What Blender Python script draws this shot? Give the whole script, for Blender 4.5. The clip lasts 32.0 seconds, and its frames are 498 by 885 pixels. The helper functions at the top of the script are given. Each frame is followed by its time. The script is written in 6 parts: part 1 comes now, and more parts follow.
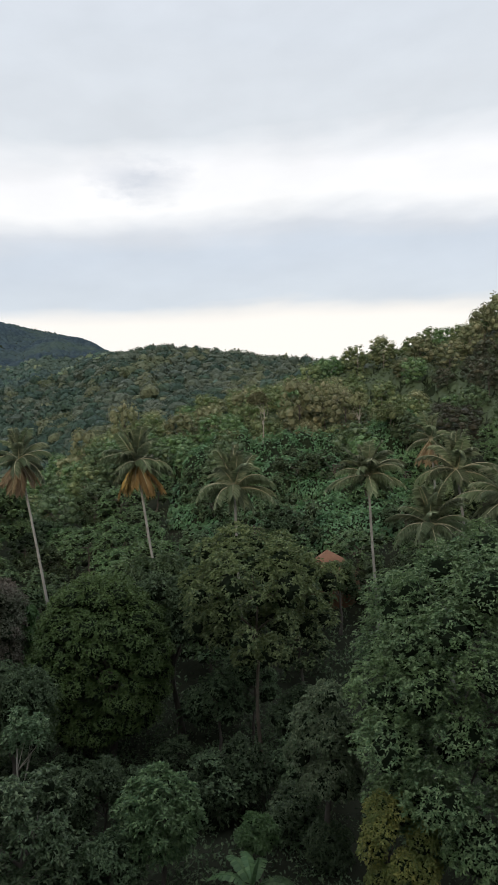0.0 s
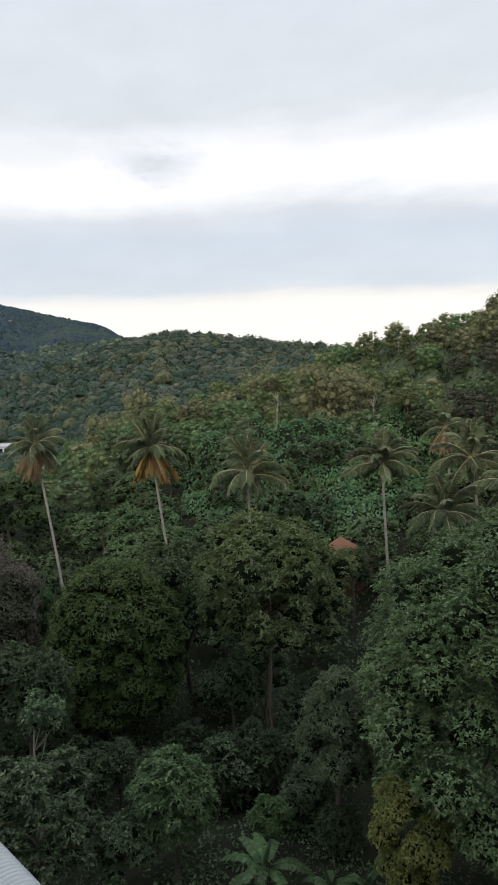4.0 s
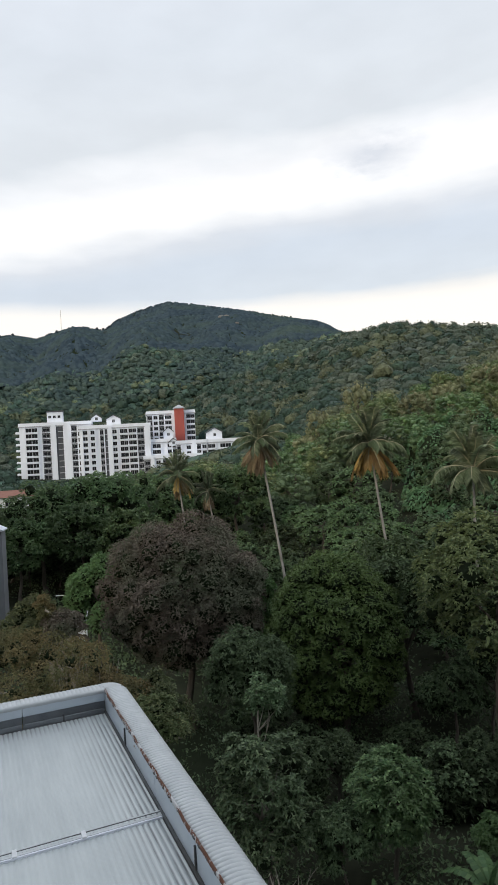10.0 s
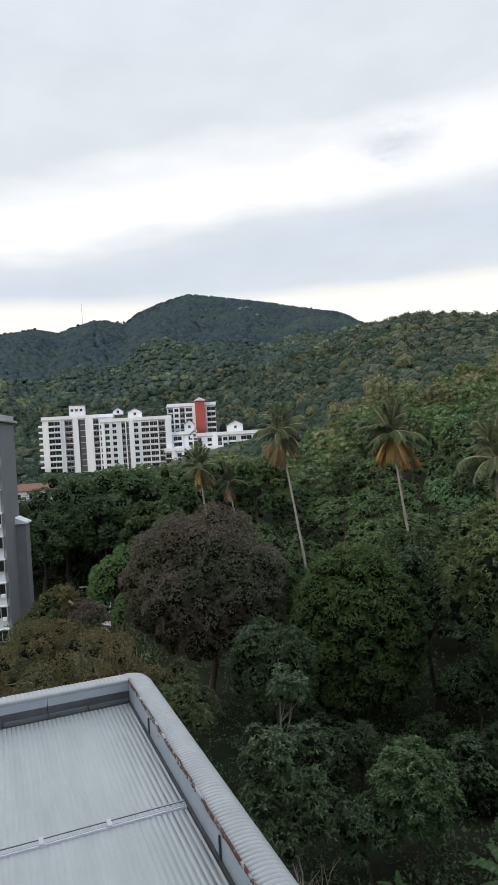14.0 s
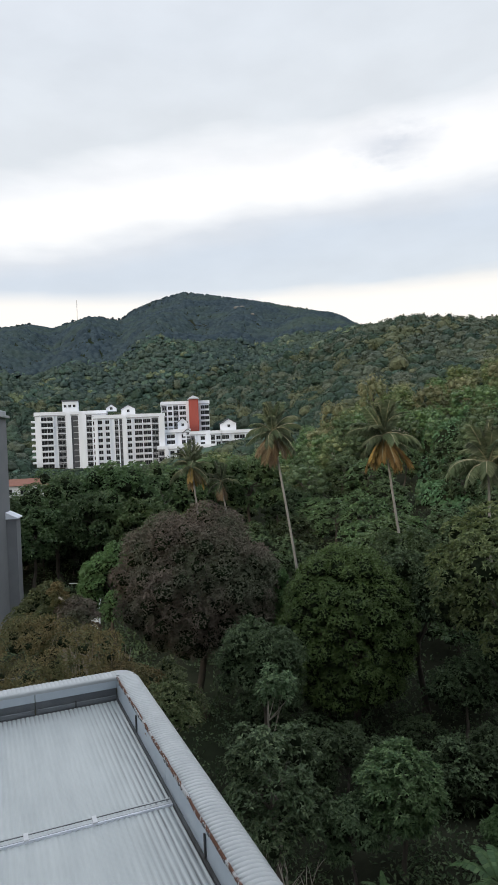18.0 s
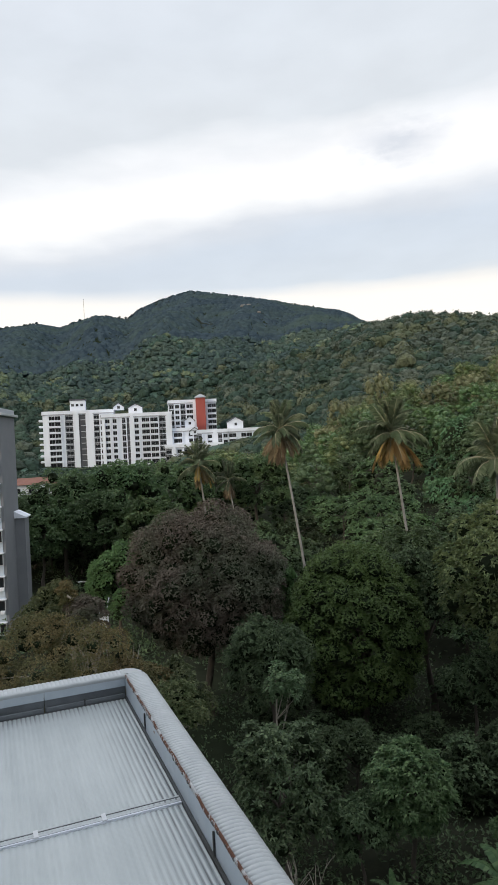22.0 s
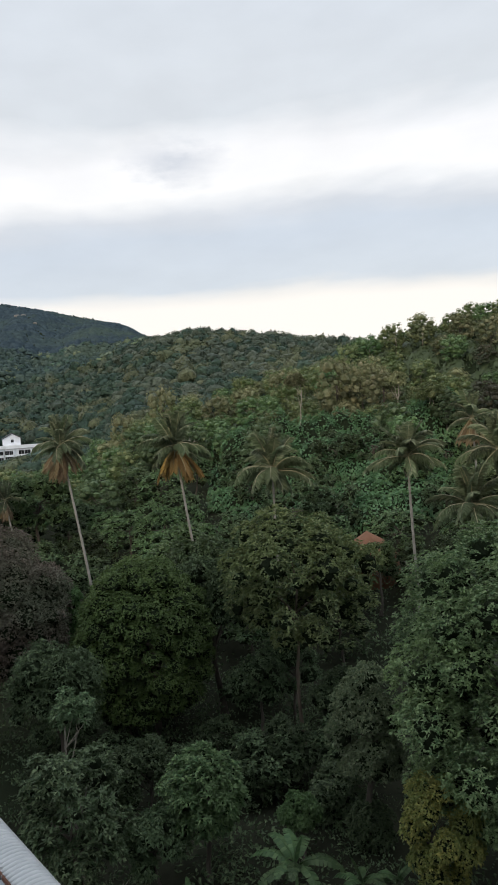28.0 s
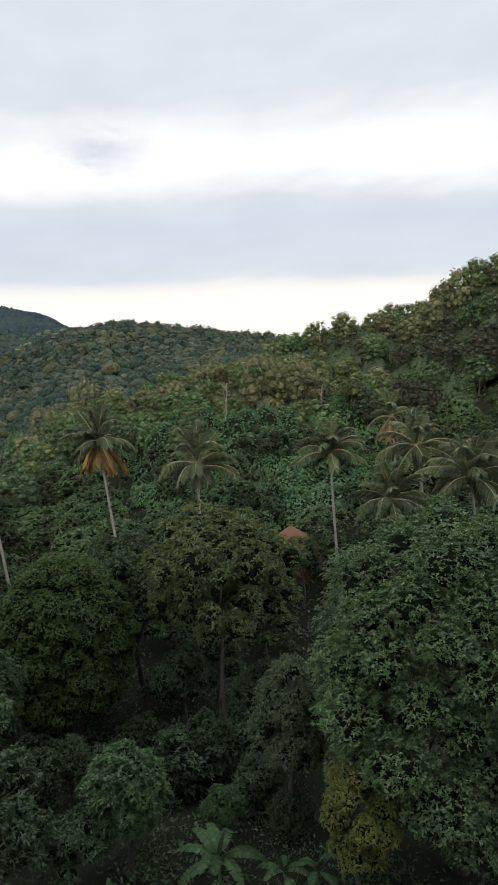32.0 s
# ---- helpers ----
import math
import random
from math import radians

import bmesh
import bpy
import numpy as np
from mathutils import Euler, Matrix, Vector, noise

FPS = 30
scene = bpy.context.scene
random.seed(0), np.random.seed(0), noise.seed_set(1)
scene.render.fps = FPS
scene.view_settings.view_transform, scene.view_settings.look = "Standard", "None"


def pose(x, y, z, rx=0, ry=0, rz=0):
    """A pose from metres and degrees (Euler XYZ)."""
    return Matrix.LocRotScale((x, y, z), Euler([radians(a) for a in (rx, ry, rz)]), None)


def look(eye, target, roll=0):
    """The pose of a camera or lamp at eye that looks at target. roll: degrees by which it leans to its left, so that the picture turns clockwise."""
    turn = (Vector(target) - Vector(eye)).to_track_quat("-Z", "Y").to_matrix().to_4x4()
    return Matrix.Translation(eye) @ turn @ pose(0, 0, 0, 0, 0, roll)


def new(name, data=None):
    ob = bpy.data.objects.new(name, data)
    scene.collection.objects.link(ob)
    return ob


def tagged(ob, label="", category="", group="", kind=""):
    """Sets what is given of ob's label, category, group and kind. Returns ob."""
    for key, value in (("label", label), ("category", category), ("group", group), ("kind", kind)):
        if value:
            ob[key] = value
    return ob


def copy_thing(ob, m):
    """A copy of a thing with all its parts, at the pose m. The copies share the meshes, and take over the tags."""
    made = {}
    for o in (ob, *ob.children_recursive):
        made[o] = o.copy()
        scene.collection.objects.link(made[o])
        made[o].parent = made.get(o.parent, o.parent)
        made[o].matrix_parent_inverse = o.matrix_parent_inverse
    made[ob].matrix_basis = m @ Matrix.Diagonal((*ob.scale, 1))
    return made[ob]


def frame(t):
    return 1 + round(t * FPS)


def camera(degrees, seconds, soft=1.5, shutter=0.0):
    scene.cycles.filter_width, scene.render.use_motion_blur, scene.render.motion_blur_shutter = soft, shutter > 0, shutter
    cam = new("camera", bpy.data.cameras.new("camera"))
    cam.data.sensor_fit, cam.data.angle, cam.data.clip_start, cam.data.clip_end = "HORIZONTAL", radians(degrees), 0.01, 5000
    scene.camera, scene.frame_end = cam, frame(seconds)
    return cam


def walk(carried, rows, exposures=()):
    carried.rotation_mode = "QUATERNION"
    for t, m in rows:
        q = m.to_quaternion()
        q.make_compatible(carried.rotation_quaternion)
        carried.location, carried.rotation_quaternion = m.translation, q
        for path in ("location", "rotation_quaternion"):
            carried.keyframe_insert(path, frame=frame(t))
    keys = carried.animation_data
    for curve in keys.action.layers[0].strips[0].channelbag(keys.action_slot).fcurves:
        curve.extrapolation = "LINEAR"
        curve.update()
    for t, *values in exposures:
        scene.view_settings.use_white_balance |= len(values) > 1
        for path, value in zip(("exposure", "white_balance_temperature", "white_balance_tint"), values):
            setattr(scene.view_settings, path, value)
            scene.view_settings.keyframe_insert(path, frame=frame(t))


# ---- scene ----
cam = camera(41.6, 32.0, soft=0.7)
EYE = Vector((0.0, 0.0, 30.0))
# seconds, small drift of the held camera (m), heading, tilt, lean (degrees)
ROWS = [
    (0.0, -0.057, -0.050, -0.105, 6.72, 1.06, -3.42),
    (0.5, -0.076, -0.033, -0.092, 6.89, 0.90, -3.49),
    (1.0, -0.047, -0.014, -0.099, 7.90, 1.06, -3.86),
    (1.5, -0.056, -0.037, -0.101, 10.28, 0.91, -3.51),
    (2.0, -0.081, -0.048, -0.094, 11.88, 0.40, -2.98),
    (2.5, -0.043, -0.061, -0.068, 11.48, 0.21, -3.20),
    (3.0, -0.046, -0.087, -0.067, 10.88, 0.77, -2.82),
    (3.5, -0.098, -0.109, -0.041, 7.99, -0.22, -2.88),
    (5.5, -0.015, -0.102, -0.019, 1.87, 0.71, -1.95),
    (6.0, 0.008, -0.071, -0.013, 0.00, 0.84, -1.39),
    (6.5, 0.005, -0.019, 0.020, -2.35, 0.56, -2.12),
    (7.0, 0.000, -0.004, 0.010, -3.11, 0.53, -2.35),
    (7.5, 0.011, -0.015, 0.030, -4.37, 0.52, -2.32),
    (8.0, 0.029, -0.042, 0.042, -5.69, 0.43, -2.22),
    (8.5, -0.004, -0.077, 0.066, -8.81, 0.56, -1.92),
    (9.0, 0.030, -0.021, 0.043, -12.66, 0.41, -2.53),
    (9.5, 0.027, 0.002, 0.030, -13.48, 0.57, -2.31),
    (10.0, 0.031, -0.009, 0.038, -13.55, 0.47, -3.27),
    (10.5, 0.016, 0.021, 0.033, -14.84, 0.35, -3.96),
    (11.0, 0.004, 0.046, 0.012, -15.03, 0.11, -4.03),
    (11.5, 0.002, 0.060, 0.014, -15.20, -0.30, -3.86),
    (12.0, 0.009, 0.042, 0.020, -15.34, -0.07, -3.79),
    (12.5, 0.014, 0.033, 0.023, -15.35, -0.14, -3.89),
    (13.0, 0.015, 0.029, 0.024, -15.34, 0.00, -3.80),
    (13.5, 0.017, 0.034, 0.025, -15.35, -0.08, -3.83),
    (14.0, 0.002, 0.042, 0.017, -15.40, -0.11, -3.61),
    (14.5, -0.000, 0.042, 0.012, -15.42, -0.12, -3.57),
    (16.5, -0.017, 0.084, -0.002, -15.66, -0.81, -2.84),
    (17.0, -0.019, 0.084, -0.005, -15.62, -0.48, -2.15),
    (17.5, 0.010, 0.050, 0.011, -14.66, -0.53, -2.28),
    (18.0, 0.012, 0.031, 0.022, -14.80, -0.21, -2.53),
    (18.5, 0.019, 0.018, 0.033, -14.82, -0.63, -2.64),
    (19.0, 0.023, 0.018, 0.033, -14.98, -0.59, -2.55),
    (19.5, 0.004, 0.064, 0.013, -14.86, -0.60, -2.59),
    (20.0, -0.001, 0.042, 0.014, -14.80, -0.42, -2.50),
    (20.5, 0.010, 0.032, 0.025, -15.62, -0.22, -2.44),
    (21.0, 0.009, 0.042, 0.015, -15.83, -0.07, -2.21),
    (21.5, -0.014, 0.053, 0.005, -15.63, -0.06, -2.42),
    (22.0, 0.009, 0.039, 0.022, -15.43, -0.34, -2.78),
    (22.5, 0.016, 0.024, 0.031, -15.32, -0.15, -2.95),
    (23.0, 0.019, 0.012, 0.031, -15.24, 0.02, -2.73),
    (23.5, 0.036, 0.049, 0.002, -11.88, 0.03, -2.73),
    (24.0, -0.002, 0.030, 0.008, -8.44, 0.36, -2.28),
    (24.5, -0.017, 0.053, -0.013, -5.00, 0.63, -2.72),
    (25.0, -0.004, 0.028, -0.054, -3.31, 0.84, -3.23),
    (25.5, 0.049, -0.014, -0.055, 1.31, 0.28, -3.40),
    (26.0, 0.078, -0.033, -0.026, 1.30, 0.37, -3.96),
    (26.5, 0.075, -0.044, 0.006, 3.28, 0.21, -3.93),
    (28.5, 0.049, -0.048, 0.003, 3.43, -0.53, -4.63),
    (29.0, 0.024, -0.037, -0.002, 5.36, -0.76, -4.61),
    (29.5, 0.005, -0.041, -0.023, 9.42, -0.60, -4.03),
    (30.0, 0.004, -0.041, -0.006, 10.36, -0.70, -3.96),
    (30.5, -0.012, -0.030, -0.009, 10.49, -0.80, -4.10),
    (31.0, -0.034, -0.011, -0.003, 10.34, -1.13, -3.99),
    (31.5, -0.043, -0.016, 0.024, 10.14, -1.31, -3.94),
    (32.0, -0.021, -0.018, 0.036, 9.82, -1.21, -3.85),
]


def aim(dx, dy, dz, heading, tilt, lean):
    a, e = radians(heading), radians(tilt)
    eye = EYE + Vector((dx, dy, dz))
    way = Vector((math.sin(a) * math.cos(e), math.cos(a) * math.cos(e), math.sin(e)))
    return look(eye, eye + way * 50, lean)


# the held camera meters a little darker where the bright strip of sky fills more of its view
STOPS = [(0.0, -0.07), (3.0, -0.03), (6.0, 0.0), (9.0, 0.0), (24.0, 0.0), (25.5, -0.05), (26.0, -0.07), (29.0, -0.07), (30.0, -0.03), (32.0, -0.03)]
walk(cam, [(r[0], aim(*r[1:])) for r in ROWS], STOPS)

# ---- sky and light ----
world = bpy.data.worlds.new("overcast_sky")
scene.world = world
world.use_nodes = True
SUN_EL, SUN_AZ = radians(20), radians(203)


class Nodes:
    """Short hand for building node trees."""

    def __init__(self, tree):
        self.t = tree
        tree.nodes.clear()

    def n(self, kind, **vals):
        node = self.t.nodes.new(kind)
        for k, v in vals.items():
            if k == "op":
                node.operation = v
            elif k == "blend":
                node.blend_type = v
            elif k == "dtype":
                node.data_type = v
        return node

    def l(self, a, b):
        self.t.links.new(a, b)

    def put(self, sock, v):
        if isinstance(v, (int, float)):
            sock.default_value = v
        elif isinstance(v, (tuple, list)):
            sock.default_value = (*v, 1.0) if len(v) == 3 and len(sock.default_value) == 4 else v
        else:
            self.l(v, sock)

    def m(self, op, a, b=0.0, c=0.0):
        node = self.n("ShaderNodeMath", op=op)
        for s, v in zip(node.inputs, (a, b, c)):
            self.put(s, v)
        return node.outputs[0]

    def mix(self, fac, a, b, blend="MIX"):
        node = self.n("ShaderNodeMix", dtype="RGBA", blend=blend)
        self.put(node.inputs[0], fac)
        self.put(node.inputs[6], a)
        self.put(node.inputs[7], b)
        return node.outputs[2]

    def noise(self, vec, scale, detail=4.0, rough=0.55):
        node = self.n("ShaderNodeTexNoise")
        if vec is not None:
            self.l(vec, node.inputs["Vector"])
        node.inputs["Scale"].default_value = scale
        node.inputs["Detail"].default_value = detail
        node.inputs["Roughness"].default_value = rough
        return node.outputs[0]

    def ramp(self, fac, stops):
        node = self.n("ShaderNodeValToRGB")
        els = node.color_ramp.elements
        while len(els) < len(stops):
            els.new(0.5)
        for e, (p, c) in zip(els, stops):
            e.position, e.color = p, (*c, 1.0) if isinstance(c, tuple) else (c, c, c, 1.0)
        self.l(fac, node.inputs[0])
        return node.outputs[0]


def build_sky():
    g = Nodes(world.node_tree)
    out = g.n("ShaderNodeOutputWorld")
    bg = g.n("ShaderNodeBackground")
    g.l(bg.outputs[0], out.inputs[0])
    co = g.n("ShaderNodeTexCoord")
    sep = g.n("ShaderNodeSeparateXYZ")
    g.l(co.outputs["Generated"], sep.inputs[0])
    x, y, z = sep.outputs
    el = g.m("MULTIPLY", g.m("ARCSINE", z), 57.2958)
    az = g.m("MULTIPLY", g.m("ARCTAN2", x, y), 57.2958)
    # long flat streaks of cloud: noise stretched along the horizon
    comb = g.n("ShaderNodeCombineXYZ")
    g.l(g.m("MULTIPLY", az, 0.045), comb.inputs[0])
    g.l(g.m("MULTIPLY", el, 0.16), comb.inputs[1])
    warp = g.m("SUBTRACT", g.noise(comb.outputs[0], 1.1, 5.0, 0.5), 0.5)
    fine = g.m("SUBTRACT", g.noise(comb.outputs[0], 3.2, 4.0, 0.5), 0.5)
    # the cloud layers climb a little from one side to the other
    off = g.m("SUBTRACT", g.m("MINIMUM", g.m("MAXIMUM", az, -60.0), 70.0), 8.0)
    lift = g.m("SUBTRACT", 1.0, g.m("MULTIPLY", g.m("MULTIPLY", off, off), 0.0022))
    e2 = g.m("SUBTRACT", g.m("ADD", el, g.m("ADD", g.m("MULTIPLY", warp, 4.4), g.m("MULTIPLY", fine, 1.5))), lift)
    side = g.m("MAXIMUM", off, 0.0)
    low = g.m("ADD", g.m("ADD", el, g.m("MULTIPLY", fine, 0.8)), g.m("MULTIPLY", g.m("MULTIPLY", side, side), 0.004))
    f = g.m("DIVIDE", e2, 90.0)
    cloud = g.ramp(f, [
        (0.0, (0.93, 0.88, 0.80)), (0.112, (0.98, 0.94, 0.88)), (0.137, (0.75, 0.81, 0.875)), (0.182, (0.71, 0.78, 0.87)),
        (0.200, (0.78, 0.82, 0.88)), (0.222, (1.10, 1.10, 1.10)), (0.250, (1.08, 1.08, 1.10)), (0.285, (0.80, 0.845, 0.895)),
        (0.36, (0.78, 0.835, 0.905)), (0.48, (0.86, 0.91, 1.0)), (0.65, (1.12, 1.18, 1.28)), (1.0, (1.35, 1.42, 1.54))])
    comb2 = g.n("ShaderNodeCombineXYZ")
    g.l(g.m("MULTIPLY", az, 0.10), comb2.inputs[0])
    g.l(g.m("MULTIPLY", el, 0.24), comb2.inputs[1])
    haze = g.ramp(g.noise(comb2.outputs[0], 1.3, 4.0, 0.5), [(0.3, 0.97), (0.7, 1.04)])
    cloud = g.mix(1.0, cloud, haze, "MULTIPLY")
    # a warm clear strip lies low over the hills
    strip = g.ramp(g.m("DIVIDE", low, 30.0), [(0.0, 1.0), (0.385, 1.0), (0.435, 0.0), (1.0, 0.0)])
    cloud = g.mix(strip, cloud, (1.13, 1.08, 1.01))
    # one small grey wisp inside the bright layer
    rag = g.m("SUBTRACT", g.noise(comb2.outputs[0], 6.0, 5.0, 0.6), 0.5)
    wx = g.m("DIVIDE", g.m("ADD", g.m("ADD", az, 1.5), g.m("MULTIPLY", rag, 2.6)), 5.4)
    wy = g.m("DIVIDE", g.m("ADD", g.m("SUBTRACT", el, 23.1), g.m("ADD", g.m("MULTIPLY", fine, 4.0), g.m("MULTIPLY", rag, 1.5))), 2.2)
    far = g.m("SQRT", g.m("ADD", g.m("MULTIPLY", wx, wx), g.m("MULTIPLY", wy, wy)))
    wisp = g.ramp(g.m("MULTIPLY", far, 0.5), [(0.08, 0.85), (0.5, 0.0)])
    cloud = g.mix(wisp, cloud, (0.74, 0.78, 0.85))
    sky = g.n("ShaderNodeTexSky")
    sky.sky_type, sky.sun_disc = "NISHITA", False
    sky.sun_elevation, sky.sun_rotation = SUN_EL, SUN_AZ
    thin = g.mix(1.0, sky.outputs[0], (0.10, 0.10, 0.10), "MULTIPLY")
    g.l(g.mix(0.94, thin, cloud), bg.inputs[0])
    bg.inputs[1].default_value = 1.0


build_sky()
sun_data = bpy.data.lights.new("sun", "SUN")
sun_data.energy, sun_data.angle, sun_data.color = 1.25, radians(12), (1.0, 0.83, 0.60)
sun = new("sun", sun_data)
sun.matrix_world = look((0, 0, 400), (-math.sin(SUN_AZ) * 400, -math.cos(SUN_AZ) * 400, 400 - 400 * math.tan(SUN_EL)))
scene.view_settings.exposure = 0.0

# ---- materials ----


def material(name, colour_fn, rough=0.6, metal=0.0, bump=0.0, bump_scale=20.0, spec=0.5, through_light=0.0):
    mat = bpy.data.materials.new(name)
    mat.use_nodes = True
    g = Nodes(mat.node_tree)
    out = g.n("ShaderNodeOutputMaterial")
    p = g.n("ShaderNodeBsdfPrincipled")
    g.put(p.inputs["Base Color"], colour_fn(g))
    g.put(p.inputs["Roughness"], rough(g) if callable(rough) else rough)
    p.inputs["Metallic"].default_value = metal
    p.inputs["Specular IOR Level"].default_value = spec
    if bump:
        b = g.n("ShaderNodeBump")
        b.inputs["Strength"].default_value = bump
        b.inputs["Distance"].default_value = 0.02
        co = g.n("ShaderNodeTexCoord")
        g.l(g.noise(co.outputs["Object"], bump_scale, 5.0), b.inputs["Height"])
        g.l(b.outputs[0], p.inputs["Normal"])
    if through_light:
        tr = g.n("ShaderNodeBsdfTranslucent")
        g.put(tr.inputs[0], colour_fn(g))
        mx = g.n("ShaderNodeMixShader")
        mx.inputs[0].default_value = through_light
        g.l(p.outputs[0], mx.inputs[1])
        g.l(tr.outputs[0], mx.inputs[2])
        g.l(mx.outputs[0], out.inputs[0])
    else:
        g.l(p.outputs[0], out.inputs[0])
    return mat


def leafy(a, b, c=None, tree_shift=0.35, patch=0.35, grain=0.0):
    """Leaf colour: each leaf, each tree and broad patches of a crown differ."""

    a, b, c = [q and (q[0], q[1], q[2] * 1.14) for q in (a, b, c)]

    def fn(g):
        geo = g.n("ShaderNodeNewGeometry")
        obj = g.n("ShaderNodeObjectInfo")
        co = g.n("ShaderNodeTexCoord")
        isle = geo.outputs["Random Per Island"]
        # skewed mix: a few pale leaves among dark ones stand in for highlights
        col = g.mix(g.m("POWER", isle, 1.5), a, b)
        broad = g.ramp(g.noise(co.outputs["Object"], patch, 3.0), [(0.42, 0.0), (0.62, 1.0)])
        if c:
            col = g.mix(g.m("MULTIPLY", broad, 0.7), col, c)
        if grain:
            tuft = g.ramp(g.noise(co.outputs["Object"], grain, 4.0, 0.6), [(0.3, 0.45), (0.7, 1.45)])
            col = g.mix(1.0, col, tuft, "MULTIPLY")
        hsv = g.n("ShaderNodeHueSaturation")
        g.l(col, hsv.inputs["Color"])
        g.l(g.m("ADD", g.m("MULTIPLY", g.m("SUBTRACT", obj.outputs["Random"], 0.5), 0.022), 0.5), hsv.inputs["Hue"])
        g.l(g.m("ADD", g.m("MULTIPLY", g.m("SUBTRACT", obj.outputs["Random"], 0.5), 2 * tree_shift), 1.0), hsv.inputs["Value"])
        return hsv.outputs[0]

    return fn


def canopy(a, b, c, crown=0.13, stands=0.011, fine=0.35, low=0.6, high=1.4):
    """Far forest: each crown has its own shade, and broad stands of trees differ."""

    def fn(g):
        co = g.n("ShaderNodeTexCoord")
        vec = co.outputs["Object"]
        cell = g.n("ShaderNodeTexVoronoi")
        g.l(vec, cell.inputs["Vector"])
        cell.inputs["Scale"].default_value = crown
        sep = g.n("ShaderNodeSeparateColor")
        g.l(cell.outputs["Color"], sep.inputs[0])
        col = g.mix(sep.outputs[0], a, b)
        stand = g.ramp(g.noise(vec, stands, 4.0, 0.6), [(0.44, 0.0), (0.66, 1.0)])
        col = g.mix(g.m("MULTIPLY", stand, 0.8), col, c)
        tuft = g.ramp(g.noise(vec, fine, 5.0, 0.65), [(0.3, low), (0.7, high)])
        return g.mix(1.0, col, tuft, "MULTIPLY")

    return fn


def speckled(a, b, scale=4.0, stain=None, stain_scale=0.6, stain_amount=0.5, stretch=None):
    """Two-scale variation: grain from a to b, and stains of their own shape."""

    def fn(g):
        co = g.n("ShaderNodeTexCoord")
        vec = co.outputs["Object"]
        if stretch:
            mp = g.n("ShaderNodeMapping")
            g.l(vec, mp.inputs[0])
            mp.inputs["Scale"].default_value = stretch
            vec = mp.outputs[0]
        col = g.mix(g.ramp(g.noise(vec, scale, 6.0, 0.65), [(0.3, 0.0), (0.7, 1.0)]), a, b)
        if stain:
            col = g.mix(g.m("MULTIPLY", g.ramp(g.noise(vec, stain_scale, 5.0, 0.6), [(0.5, 0.0), (0.72, 1.0)]), stain_amount), col, stain)
        return col

    return fn


